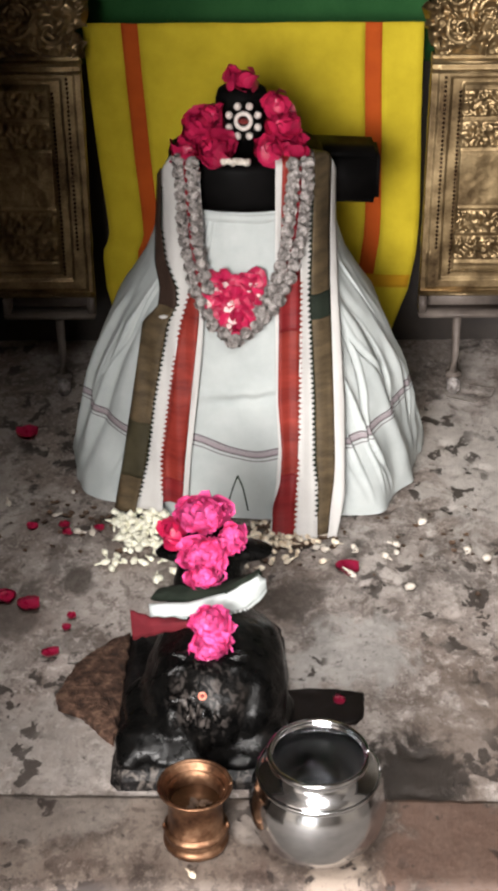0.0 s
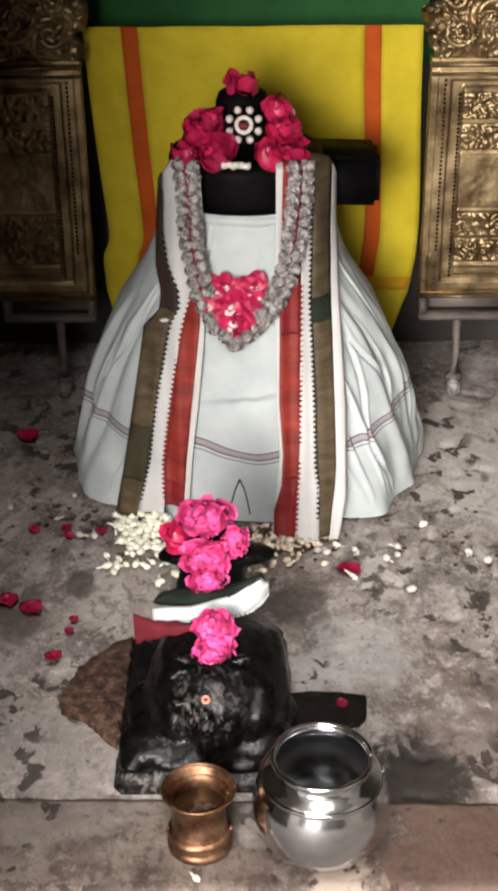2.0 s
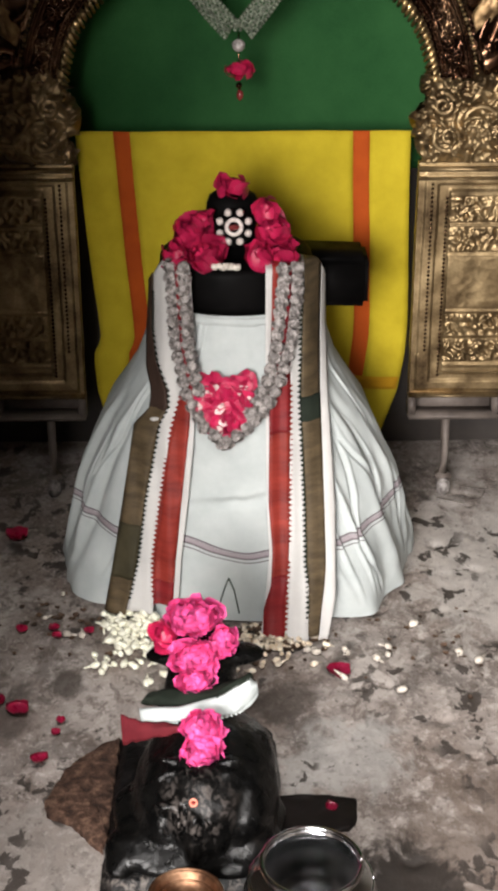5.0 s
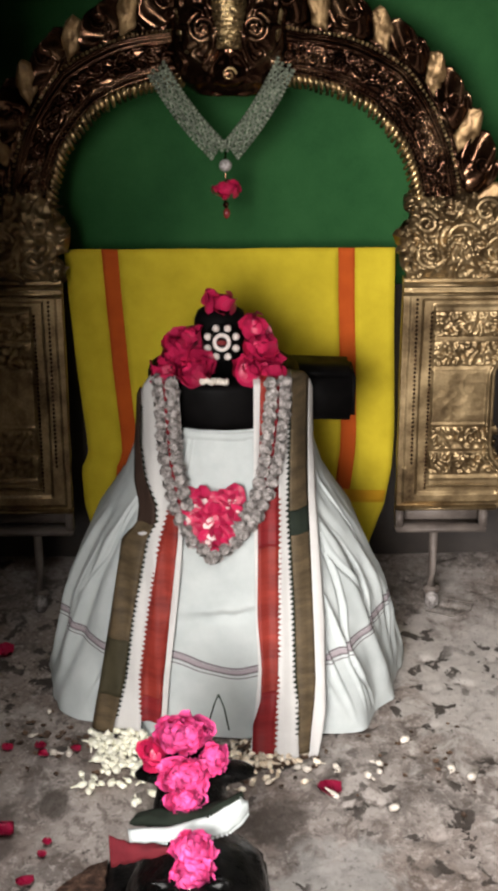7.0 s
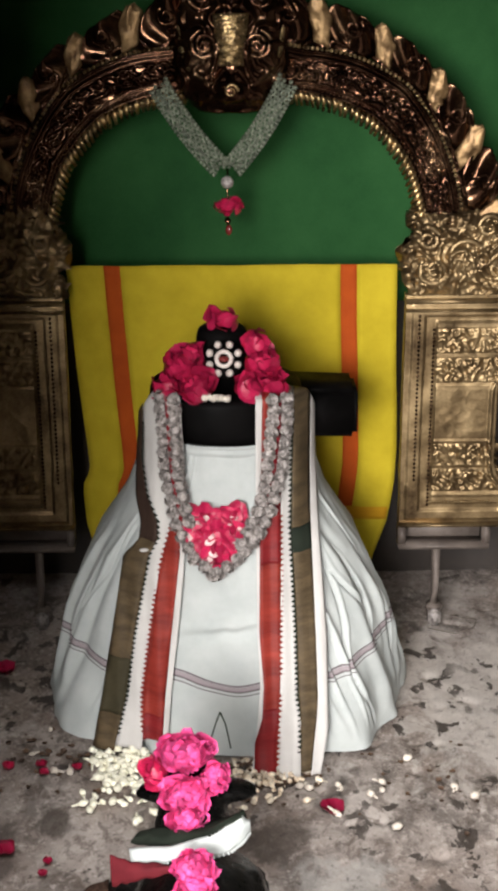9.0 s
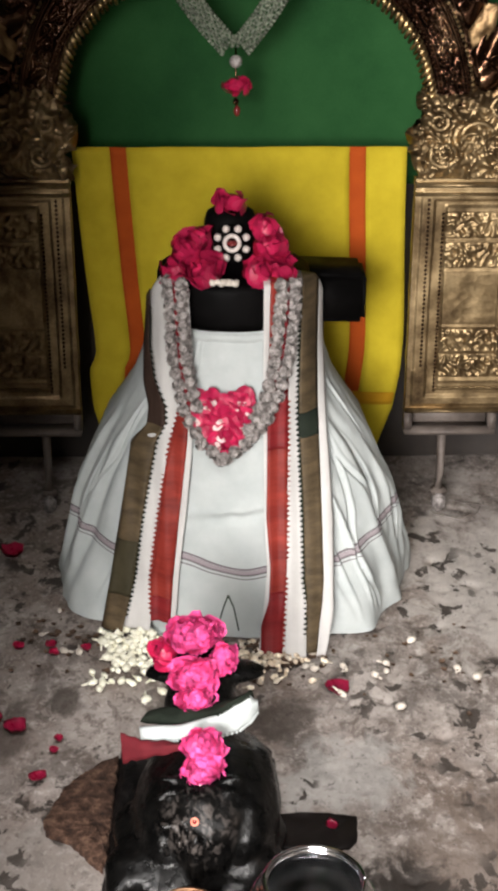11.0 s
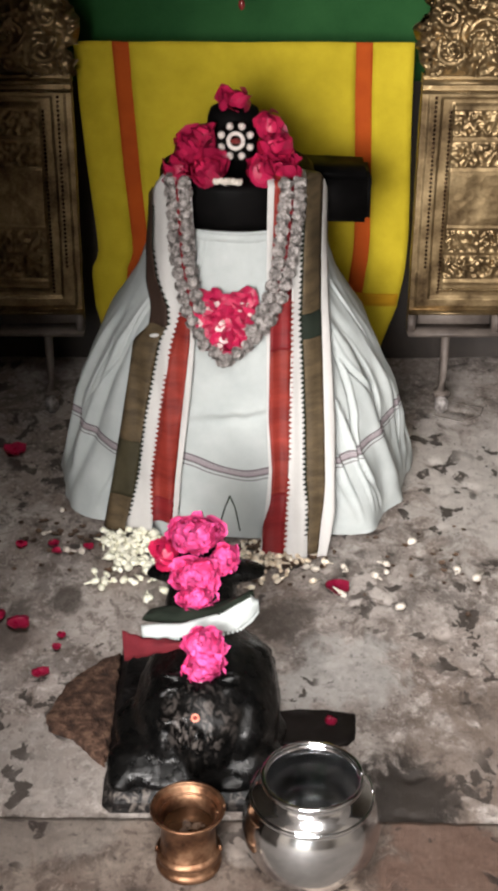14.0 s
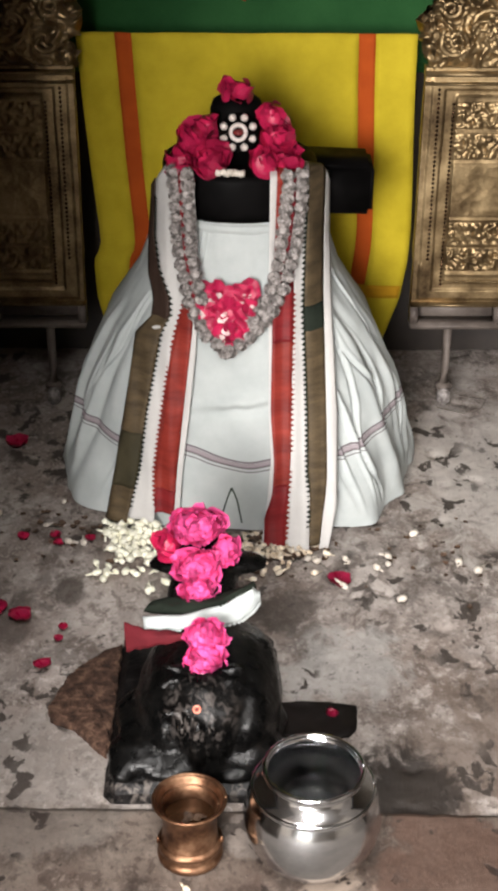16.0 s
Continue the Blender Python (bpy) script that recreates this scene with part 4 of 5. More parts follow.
def arch_leaf(deg, bright):
    """A leaf that stands out from the arch: a bright flat plate or a dark curled one."""
    r1, r2 = interp(abs(deg), ARCH, 2) + 0.012, interp(abs(deg), ARCH, 3)
    s = 1 if deg > 0 else -1
    if bright:
        def fn(u, v):
            w = (0.80 + 0.45 * v) * (1 - 0.75 * max(0, v - 0.70) / 0.30)
            d = deg + s * 1.5 - s * 5.0 * v + (u - 0.5) * 5.6 * w + 0.5 * noise.noise((v * 6, u * 2, deg))
            return polar(d, r1 + (r2 + 0.002 - r1) * v, AY - 0.012 - 0.005 * math.sin(math.pi * u) - 0.006 * v - 0.005 * noise.noise((u * 4, v * 5, deg)))
        part("leaf", grid(10, 14, fn, 0.003), leaf_brass, arch, "bright beaten leaf")
        return

    def fn(u, v):
        w = math.sin(math.pi * (0.18 + 0.72 * v)) ** 0.6
        d = deg - s * 3.5 * v * v + (u - 0.5) * 15.0 * w
        fold = 0.012 * math.sin(math.pi * u) + 0.007 * math.sin(3 * math.pi * u + 4 * v)
        return polar(d, r1 + (r2 - r1) * v * 0.97, AY - 0.006 - fold - 0.014 * v * v)
    leaf = part("leaf", grid(14, 16, fn, 0.003), dark_brass, arch, "dark curled leaf")
    c = polar(deg - s * 1.2, r1 + (r2 - r1) * 0.55, AY - 0.024)
    part("curl", spiral(c, 0.021, 1.6, 0.0045, flip=-s, start=radians(90 - deg)), dark_brass, leaf)
    part("curl", spiral(polar(deg - s * 1.2, r1 + (r2 - r1) * 0.22, AY - 0.024), 0.012, 1.4, 0.0036, flip=s, start=radians(40 - deg)), dark_brass, leaf)


for deg in (-27, -41.5, -56, -72, -88, 22, 38, 54, 69, 86):
    arch_leaf(deg, True)
for deg in (-18, -34, -49, -64, -80, 14, 30, 46, 61.5, 77.5):
    arch_leaf(deg, False)


# the mask-like boss at the crown of the arch
def boss_point(u, v):
    x, z = (u - 0.5) * 0.235, 1.165 + 0.30 * v
    k = max(0.0, 1 - ((x) / 0.118) ** 2 - (max(0, 1.25 - z) / 0.10) ** 2 - (max(0, z - 1.34) / 0.14) ** 2)
    return (x - 0.002, AY - 0.004 - 0.055 * math.sqrt(k) - 0.012 * ridged(abs(x) * 34, z * 30, 2) * k ** 0.3, z)


bm = grid(70, 80, boss_point)
drop = [f for f in bm.faces if all(v.co.y > AY - 0.012 for v in f.verts)]
bmesh.ops.delete(bm, geom=drop, context="FACES")
bmesh.ops.solidify(bm, geom=bm.faces[:], thickness=0.012)
boss = part("boss", bm, dark_brass, arch, "heavily embossed dark crown boss")
plate = part("plate", grid(14, 20, lambda u, v: (-0.002 + (u - 0.5) * (0.050 + 0.022 * v), AY - 0.076 + 0.010 * (2 * u - 1) ** 2 + 0.008 * abs(v - 0.5) - 0.004 * noise.noise((u * 9, v * 14, 1)), 1.260 + 0.100 * v), 0.004), bright_brass, boss, "bright stippled centre plate")
bm = bmesh.new()
for i in range(8):
    for j in range(12):
        u, v = (i + 0.5 + 0.3 * (j % 2)) / 8.6, (j + 0.5) / 12
        blob(bm, (-0.002 + (u - 0.5) * (0.046 + 0.022 * v), AY - 0.079 + 0.010 * (2 * u - 1) ** 2 + 0.008 * abs(v - 0.5), 1.260 + 0.100 * v), 0.0030, sub=1)
boss_studs = link("studs", bm, bright_brass, boss)
for s in (-1, 1):
    part("scroll", spiral((s * 0.052 - 0.002, AY - 0.056, 1.300), 0.030, 2.2, 0.0065, flip=-s, start=math.pi / 2), dark_brass, boss)
    part("scroll", spiral((s * 0.040 - 0.002, AY - 0.052, 1.232), 0.017, 1.5, 0.0055, flip=s, start=0), dark_brass, boss)
    part("tusk", tube([(s * k + -0.002, AY - 0.05 + 0.02 * q, z) for k, q, z in ((0.030, 0, 1.243), (0.055, 0.2, 1.238), (0.082, 0.5, 1.255), (0.097, 0.9, 1.290), (0.102, 1.2, 1.330), (0.094, 1.4, 1.365))], [0.004, 0.007, 0.008, 0.008, 0.007, 0.003], 8), bright_brass, boss)
    part("scroll", spiral((s * 0.060, AY - 0.050, 1.392), 0.030, 1.8, 0.007, flip=s, start=0.5), dark_brass, boss)
part("nose", blob(bmesh.new(), (-0.002, AY - 0.046, 1.212), 1, (0.048, 0.024, 0.028), 0.3), dark_brass, boss)
part("nose_ring", spiral((-0.002, AY - 0.068, 1.212), 0.014, 1.5, 0.003), bright_brass, boss)


# pillars
PANEL_OUT = [(0.245, 0.612), (0.335, 0.612), (0.37, 0.583), (0.40, 0.576), (0.57, 0.576), (0.60, 0.590), (0.625, 0.60), (0.78, 0.60)]


def panel_height(x, z):
    """Relief of the beaten pillar face; x from its inner edge, z from the floor."""
    h = 0.0
    w = interp(z, PANEL_OUT) - 0.368
    if 0.014 < x < w - 0.01 and 0.262 < z < 0.755:
        h += 0.004
    if 0.042 < x < w - 0.02 and 0.285 < z < 0.735:
        h -= 0.006
    inner = 0.068 < x < w - 0.012
    if inner and 0.30 < z < 0.722:
        h += 0.008
        if 0.59 < z < 0.64 or 0.655 < z < 0.705 or 0.335 < z < 0.385 or 0.40 < z < 0.445:
            h += 0.010 * ridged(x * 64, z * 64, 2.5) + 0.003 * ridged(x * 120, z * 120, 1)
        elif 0.46 < z < 0.575:
            h += 0.003 + 0.0006 * ridged(x * 40, z * 40, 6)
        for zz in (0.45, 0.455, 0.58, 0.645, 0.395, 0.712, 0.325):
            h += 0.004 * max(0.0, 1 - ((z - zz) / 0.004) ** 2)
    h += 0.0012 * noise.noise((x * 24, z * 24, 3))
    return h


for s in (-1, 1):
    x0 = 0.368 if s > 0 else -0.362

    def face(u, v):
        z = 0.246 + 0.534 * v
        w = interp(z, PANEL_OUT) - 0.368
        return (x0 + s * w * u, AY - 0.012 - panel_height(w * u, z), z)
    pillar = part("pillar", grid(84, 170, lambda u, v: face(u if s > 0 else 1 - u, v), 0.03), brass, arch, "beaten brass pillar with embossed panels")
    for px, z0, z1, n in ((0.030, 0.36, 0.735, 40), (0.062, 0.30, 0.705, 46)):
        bm = bmesh.new()
        for i in range(n):
            blob(bm, (x0 + s * px, AY - 0.017, z0 + (z1 - z0) * i / (n - 1)), 0.0036, (1, 1, 1.1), sub=1)
        part("beading", bm, dark_brass, pillar)
    bm = bmesh.new()
    for i in range(22):
        blob(bm, (x0 + s * (0.066 + 0.0064 * i), AY - 0.020, 0.308), 0.0034, sub=1)
    part("beading", bm, brass, pillar)
    for z, t in ((0.768, 0.010), (0.748, 0.006), (0.252, 0.008)):
        part("moulding", box(x0 - 0.002 * s if s > 0 else x0 - 0.226, x0 + 0.226 if s > 0 else x0 + 0.002, AY - 0.026, AY + 0.005, z - t / 2, z + t / 2, 0.002), brass, pillar)

    def capital(u, v):
        z = 0.782 + 0.175 * v
        x = x0 + s * (0.004 + 0.25 * u + 0.010 * math.sin(9 * v))
        return (x, AY - 0.012 - 0.020 * math.sin(math.pi * min(1, v * 1.02)) ** 0.6 - 0.014 * ridged(x * 26, z * 26, 3.3 + s) - 0.008 * ridged(x * 62, z * 62, 1.3), z)
    cap = part("capital", grid(90, 70, lambda u, v: capital(u if s > 0 else 1 - u, v), 0.03), brass, arch, "brass capital thick with scrollwork")
    for cx, cz, r, fl in ((0.055, 0.838, 0.036, 1), (0.125, 0.865, 0.045, -1), (0.040, 0.905, 0.026, -1), (0.195, 0.845, 0.040, 1), (0.165, 0.93, 0.034, 1), (0.235, 0.915, 0.036, -1)):
        part("scroll", spiral((x0 + s * cx, AY - 0.032, cz), r, 1.5, 0.0085, flip=fl * s, start=1.2 + cx * 20), brass, cap)
    # iron stand under the pillar
    st = part("stand", box(min(x0, x0 + s * 0.205), max(x0, x0 + s * 0.205), AY - 0.03, AY + 0.02, 0.196, 0.208, 0.002), iron, arch, "painted iron stand frame")
    for dx in (0.0, 0.190):
        a = x0 + s * dx
        part("upright", box(min(a, a + s * 0.016), max(a, a + s * 0.016), AY - 0.028, AY + 0.018, 0.208, 0.246, 0.002), iron, st)
    part("back_plate", box(min(x0 + s * .012, x0 + s * 0.193), max(x0 + s * .012, x0 + s * 0.193), AY + 0.022, AY + 0.03, 0.19, 0.246), iron, st)
    lx = 0.458 if s > 0 else -0.446
    part("leg", tube([(lx, AY, 0.2), (lx, AY, 0.085), (lx, AY - 0.004, 0.05)], [0.010, 0.009, 0.011], 10), iron, arch)
    caster = part("caster", box(lx - 0.014, lx + 0.014, AY - 0.030, AY + 0.012, 0.0, 0.040, 0.007, 3), bead_grey, arch, "small pale caster foot")
    part("fork", box(lx - 0.018, lx + 0.018, AY - 0.014, AY + 0.010, 0.034, 0.052, 0.004), iron, caster)

# net necklace with its pendant, hung from the arch
necklace = thing("net_necklace", "grey-green beaded net necklace hanging in a V from the arch", "necklace")
for a, b in (((-0.148, 1.222), (-0.020, 1.052)), ((0.112, 1.230), (-0.004, 1.052))):
    bm = bmesh.new()
    A, B = Vector((a[0], 2.930, a[1])), Vector((b[0], 2.926, b[1]))
    d = B - A
    side = Vector((d.z, 0, -d.x)).normalized() * (1 if d.x > 0 else -1)
    W, N, bow = 0.040, 12, (-0.008 if side.z > 0 else 0.008)
    for fl in (0, 1):
        for i in range(-4, N):
            pts = []
            for k in range(7):
                q = k / 6
                t = (i + 5 * q) / N
                if 0 <= t <= 1:
                    pts.append(A + d * t + side * bow * math.sin(math.pi * min(1, t * 1.05)) + side * W * ((q if fl else 1 - q) - 0.5) + Vector((0, -0.003 * (k % 2), 0)))
            if len(pts) > 1:
                tube(pts, 0.0021, 5, bm)
    for i in range(N * 2):
        for j in range(4):
            blob(bm, A + d * ((i + 0.5 * (j % 2)) / (2 * N)) + side * bow * math.sin(math.pi * (i + 0.5) / (2 * N)) + side * W * (j / 3 - 0.5) + Vector((0, -0.004, 0)), 0.0046, sub=1)
    part("net", bm, net_grey, necklace)
part("clasp", blob(bmesh.new(), (-0.011, 2.926, 1.028), 0.0135, (1, 0.9, 1), 0.1), bead_grey, necklace, "silver grey ball")
part("cord", tube([(-0.011, 2.926, 1.055), (-0.011, 2.926, 0.93)], 0.002, 6), dark_brass, necklace)
blossom("pompom", (-0.011, 2.926, 0.980), (0.033, 0.016, 0.015), 16, 0.024, 77, red_petal, necklace, (0, -1, 0.1), 25, "dull crimson pompom", 80)
part("bead_drop", blob(bmesh.new(), (-0.011, 2.926, 0.948), 0.007), dark_brass, necklace)
part("bead_drop", blob(bmesh.new(), (-0.009, 2.922, 0.930), 0.009, (0.8, 0.8, 1.3)), ruby, necklace)

# ---- the bull before the idol ----
bm = bmesh.new()
for c, r in (
    ((-0.064, 1.800, 0.095), (0.108, 0.150, 0.100)),
    ((-0.080, 1.775, 0.045), (0.134, 0.130, 0.052)),
    ((-0.010, 1.790, 0.090), (0.062, 0.130, 0.088)),
    ((-0.126, 1.790, 0.072), (0.056, 0.120, 0.070)),
    ((-0.165, 1.700, 0.040), (0.056, 0.048, 0.030)),
    ((-0.120, 1.668, 0.034), (0.060, 0.026, 0.016)),
    ((-0.195, 1.672, 0.030), (0.024, 0.030, 0.018)),
    ((-0.005, 1.700, 0.046), (0.058, 0.050, 0.040)),
    ((-0.030, 1.664, 0.032), (0.050, 0.024, 0.014)),
    ((-0.080, 1.655, 0.090), (0.011, 0.013, 0.052)),
    ((-0.116, 1.715, 0.168), (0.018, 0.007, 0.005)),
    ((-0.132, 1.712, 0.158), (0.014, 0.007, 0.005)),
    ((-0.034, 1.714, 0.168), (0.018, 0.007, 0.005)),
    ((-0.016, 1.712, 0.158), (0.014, 0.007, 0.005)),
    ((-0.122, 1.732, 0.178), (0.020, 0.006, 0.004)),
    ((-0.028, 1.730, 0.178), (0.020, 0.006, 0.004)),
    ((-0.118, 1.672, 0.140), (0.022, 0.010, 0.008)),
    ((-0.046, 1.672, 0.140), (0.022, 0.010, 0.008)),
    ((-0.104, 1.662, 0.115), (0.004, 0.012, 0.026)),
    ((-0.058, 1.661, 0.115), (0.004, 0.012, 0.026)),
    ((-0.075, 1.930, 0.170), (0.062, 0.070, 0.075)),
    ((-0.078, 1.980, 0.225), (0.050, 0.060, 0.045)),
    ((-0.070, 1.962, 0.216), (0.100, 0.036, 0.020)),
):
    blob(bm, c, 1, r, 0.10, 3, seed=c[0] * 50)
nandi = link("bull_statue", bm, nandi_stone)
tagged(nandi, "small black oiled granite bull statue lying on its slab", "statue")
md = nandi.modifiers.new("fuse", "REMESH")
md.mode, md.voxel_size, md.use_smooth_shade = "VOXEL", 0.0045, True
sm = nandi.modifiers.new("soften", "SMOOTH")
sm.iterations, sm.factor = 7, 0.5


def slab_bm():
    bm = box(-0.226, 0.048, 1.634, 2.03, -0.02, 0.026, 0.012, 1)
    bmesh.ops.subdivide_edges(bm, edges=bm.edges[:], cuts=5, use_grid_fill=True)
    for v in bm.verts:
        v.co += Vector((0.006 * noise.noise(v.co * 16), 0.007 * noise.noise(v.co * 22 + Vector((5, 0, 0))), 0.006 * noise.noise(v.co * 26)))
        if v.co.z > 0:
            v.co.x += (-0.06 - v.co.x) * 0.05
    return bm


tagged(link("base_slab", slab_bm(), slab_stone), "rough black granite slab under the bull", "slab")
paste = thing("paste_mark", "vermilion dot with a pale ring on the black bull", "mark")
part("ring", lathe([(0.0032, 0.0), (0.0064, 0.0), (0.0064, 0.003), (0.0032, 0.003), (0.0032, 0.0)], (0, 0, 0), 18), vermilion, paste)
part("dot", lathe([(0.0, 0.0), (0.0032, 0.0), (0.0032, 0.002), (0.0, 0.0025)], (0, 0, 0), 12), ruby, paste)
paste.matrix_basis = pose(-0.0815, 1.669, 0.149, 55, 0, 0)


def ribbon(name, upper, lower, mat, parent, n=40, label="", sag=0.004):
    """A cloth band between two lines of (x, y, z) points."""
    def along(pts, k):
        q = np.linspace(0, 1, len(pts))
        return Vector([float(np.interp(k, q, [p[a] for p in pts])) for a in range(3)])

    def fn(u, v):
        p = along(lower, u).lerp(along(upper, u), v)
        return p + Vector((0, -0.006 * math.sin(math.pi * v), 0.006 * math.sin(math.pi * v) + sag * noise.noise((u * 7, v * 3, len(name)))))
    return part(name, grid(n, 8, fn, 0.002), mat, parent, label)


neck = thing("neck_cloth", "white, green and red cloth tied round the bull's neck", "cloth")
ribbon("band", [(-0.160, 1.900, 0.182), (-0.140, 1.890, 0.196), (-0.101, 1.880, 0.207), (-0.047, 1.880, 0.209), (0.004, 1.880, 0.235)], [(-0.172, 1.880, 0.176), (-0.142, 1.850, 0.190), (-0.104, 1.830, 0.203), (-0.050, 1.830, 0.217), (0.009, 1.865, 0.232)], green_thread, neck, label="dark green border")
ribbon("band", [(-0.171, 1.845, 0.192), (-0.108, 1.825, 0.210), (-0.050, 1.825, 0.225), (-0.019, 1.840, 0.236), (0.002, 1.850, 0.243), (0.014, 1.858, 0.232)], [(-0.167, 1.830, 0.172), (-0.108, 1.810, 0.189), (-0.051, 1.810, 0.193), (-0.015, 1.822, 0.197), (0.004, 1.838, 0.203), (0.016, 1.852, 0.214)], white_cloth, neck, label="white cotton band")
ribbon("band", [(-0.201, 1.845, 0.181), (-0.167, 1.825, 0.182), (-0.103, 1.800, 0.194)], [(-0.198, 1.830, 0.132), (-0.163, 1.810, 0.156), (-0.103, 1.790, 0.184)], maroon_cloth, neck, label="dull crimson cloth end")

for line, n, mat in (([(-0.050, 1.823, 0.226), (-0.019, 1.838, 0.238), (0.002, 1.848, 0.244)], 12, green_thread), ([(-0.051, 1.809, 0.194), (-0.015, 1.821, 0.198), (0.004, 1.837, 0.204), (0.015, 1.851, 0.213)], 15, white_cloth), ([(-0.165, 1.829, 0.173), (-0.108, 1.809, 0.190)], 12, white_cloth)):
    bm = bmesh.new()
    for i in range(n):
        k = (i + 0.5) / n
        q = np.linspace(0, 1, len(line))
        blob(bm, [float(np.interp(k, q, [p[a] for p in line])) for a in range(3)], 0.0027, (0.9, 0.6, 1.1), 0, 1)
    part("edging", bm, mat, neck, "small scalloped edging")

roses = thing("rose_garland", "bright magenta roses laid along the bull's back and head", "flowers")
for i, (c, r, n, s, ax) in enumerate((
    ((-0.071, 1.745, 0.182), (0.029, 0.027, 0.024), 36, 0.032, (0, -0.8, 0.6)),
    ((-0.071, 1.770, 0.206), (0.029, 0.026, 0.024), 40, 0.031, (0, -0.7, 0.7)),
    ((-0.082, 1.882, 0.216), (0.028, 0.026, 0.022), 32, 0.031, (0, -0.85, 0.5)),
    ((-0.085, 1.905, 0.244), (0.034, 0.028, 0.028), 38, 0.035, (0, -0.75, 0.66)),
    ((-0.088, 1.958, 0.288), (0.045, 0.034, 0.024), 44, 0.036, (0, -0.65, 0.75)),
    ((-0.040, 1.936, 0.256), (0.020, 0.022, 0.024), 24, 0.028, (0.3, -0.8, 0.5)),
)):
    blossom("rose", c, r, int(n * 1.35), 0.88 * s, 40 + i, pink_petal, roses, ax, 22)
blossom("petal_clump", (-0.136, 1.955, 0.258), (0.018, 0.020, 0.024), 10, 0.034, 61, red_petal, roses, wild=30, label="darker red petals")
part("stem", tube([(-0.074, 1.725, 0.182), (-0.075, 1.712, 0.163), (-0.076, 1.706, 0.150)], [0.004, 0.0035, 0.003], 6), white_petal, roses, "pale stem end")
sprig = thing("leaf_sprig", "dark dry sprig standing behind the roses", "sprig")
for pts in (((-0.048, 2.03, 0.262), (-0.038, 2.045, 0.290), (-0.031, 2.05, 0.306)), ((-0.031, 2.05, 0.306), (-0.022, 2.045, 0.285), (-0.014, 2.03, 0.250))):
    part("twig", tube(pts, 0.0015, 6), green_thread, sprig)

# ---- vessels ----
pot = thing("steel_pot", "round polished steel water pot with a rolled rim", "pot")
PC = (0.085, 1.520, 0.002)
part("body", lathe([(0.0, 0.0), (0.050, 0.0), (0.057, 0.004), (0.078, 0.024), (0.092, 0.048), (0.0975, 0.072), (0.0982, 0.088), (0.0955, 0.106), (0.0905, 0.120), (0.0862, 0.128), (0.0850, 0.131), (0.0862, 0.135), (0.0835, 0.140), (0.076, 0.145), (0.0690, 0.150), (0.0660, 0.155), (0.0662, 0.160), (0.0685, 0.165),
                    (0.0650, 0.165), (0.0628, 0.160), (0.0625, 0.155), (0.065, 0.149), (0.080, 0.138), (0.092, 0.110), (0.094, 0.085), (0.089, 0.052), (0.074, 0.026), (0.05, 0.008), (0.0, 0.006)], PC, 72), steel, pot)
part("rim", tube([(PC[0] + 0.0685 * math.cos(a), PC[1] + 0.0685 * math.sin(a), PC[2] + 0.166) for a in np.linspace(0, 2 * math.pi, 61)], 0.0038, 10), steel, pot, "rolled bright rim")
part("ridge", tube([(PC[0] + 0.0855 * math.cos(a), PC[1] + 0.0855 * math.sin(a), PC[2] + 0.1345) for a in np.linspace(0, 2 * math.pi, 61)], 0.0030, 8), steel, pot)

cup = thing("copper_cup", "small worn copper vessel with ringed foot and flared lip", "cup")
CC = (-0.089, 1.526, 0.002)
part("body", lathe([(0.0, 0.0), (0.044, 0.0), (0.0470, 0.002), (0.0478, 0.007), (0.0462, 0.011), (0.0440, 0.013), (0.0448, 0.017), (0.0452, 0.022), (0.0430, 0.026), (0.0405, 0.028), (0.0412, 0.032), (0.0405, 0.037), (0.0392, 0.041), (0.0394, 0.055), (0.0390, 0.070), (0.0396, 0.084), (0.0425, 0.092), (0.0480, 0.099), (0.0520, 0.103),
                    (0.0500, 0.1045), (0.0460, 0.1000), (0.0455, 0.0965), (0.0410, 0.092), (0.0372, 0.084), (0.0365, 0.060), (0.0362, 0.052), (0.030, 0.049), (0.0, 0.048)], CC, 56, 0.012), copper, cup)
part("rim", tube([(CC[0] + 0.0515 * math.cos(a), CC[1] + 0.0515 * math.sin(a), CC[2] + 0.1035) for a in np.linspace(0, 2 * math.pi, 49)], 0.0024, 8), copper, cup)
part("inner_ring", tube([(CC[0] + 0.0415 * math.cos(a), CC[1] + 0.0415 * math.sin(a), CC[2] + 0.0920) for a in np.linspace(0, 2 * math.pi, 49)], 0.0018, 8), copper, cup)
for s in (-1, 1):
    part("knob", blob(bmesh.new(), (CC[0] + s * 0.0455, CC[1] - 0.004, CC[2] + 0.030), 0.0040, (0.8, 1, 2.0), 0.4), copper, cup)
part("collar", lathe([(0.0400, 0.020), (0.0462, 0.023), (0.0474, 0.027), (0.0458, 0.031), (0.0395, 0.034)], CC, 56, 0.03), copper, cup, "raised collar above the foot")
part("foot_ring", tube([(CC[0] + 0.0440 * math.cos(a), CC[1] + 0.0440 * math.sin(a), CC[2] + 0.0265) for a in np.linspace(0, 2 * math.pi, 49)], 0.0028, 8), copper, cup)
part("liquid", lathe([(0.0, 0.072), (0.0362, 0.072), (0.0362, 0.069), (0.0, 0.069)], CC, 40), oil_brown, cup, "dark oily water")
inner = thing("floating_petals", "small brown petals floating in the copper cup", "petals")
for i in range(7):
    a = i * 2.1
    part("petal", petal_mesh(bmesh.new(), (CC[0] + 0.006 * (i % 4) * math.cos(a), CC[1] - 0.008 + 0.006 * (i % 4) * math.sin(a), CC[2] + 0.0745), 0.012, pose(0, 0, 0, 10, 5, 50 * i), 0.5, i, 4), dry_brown, inner)

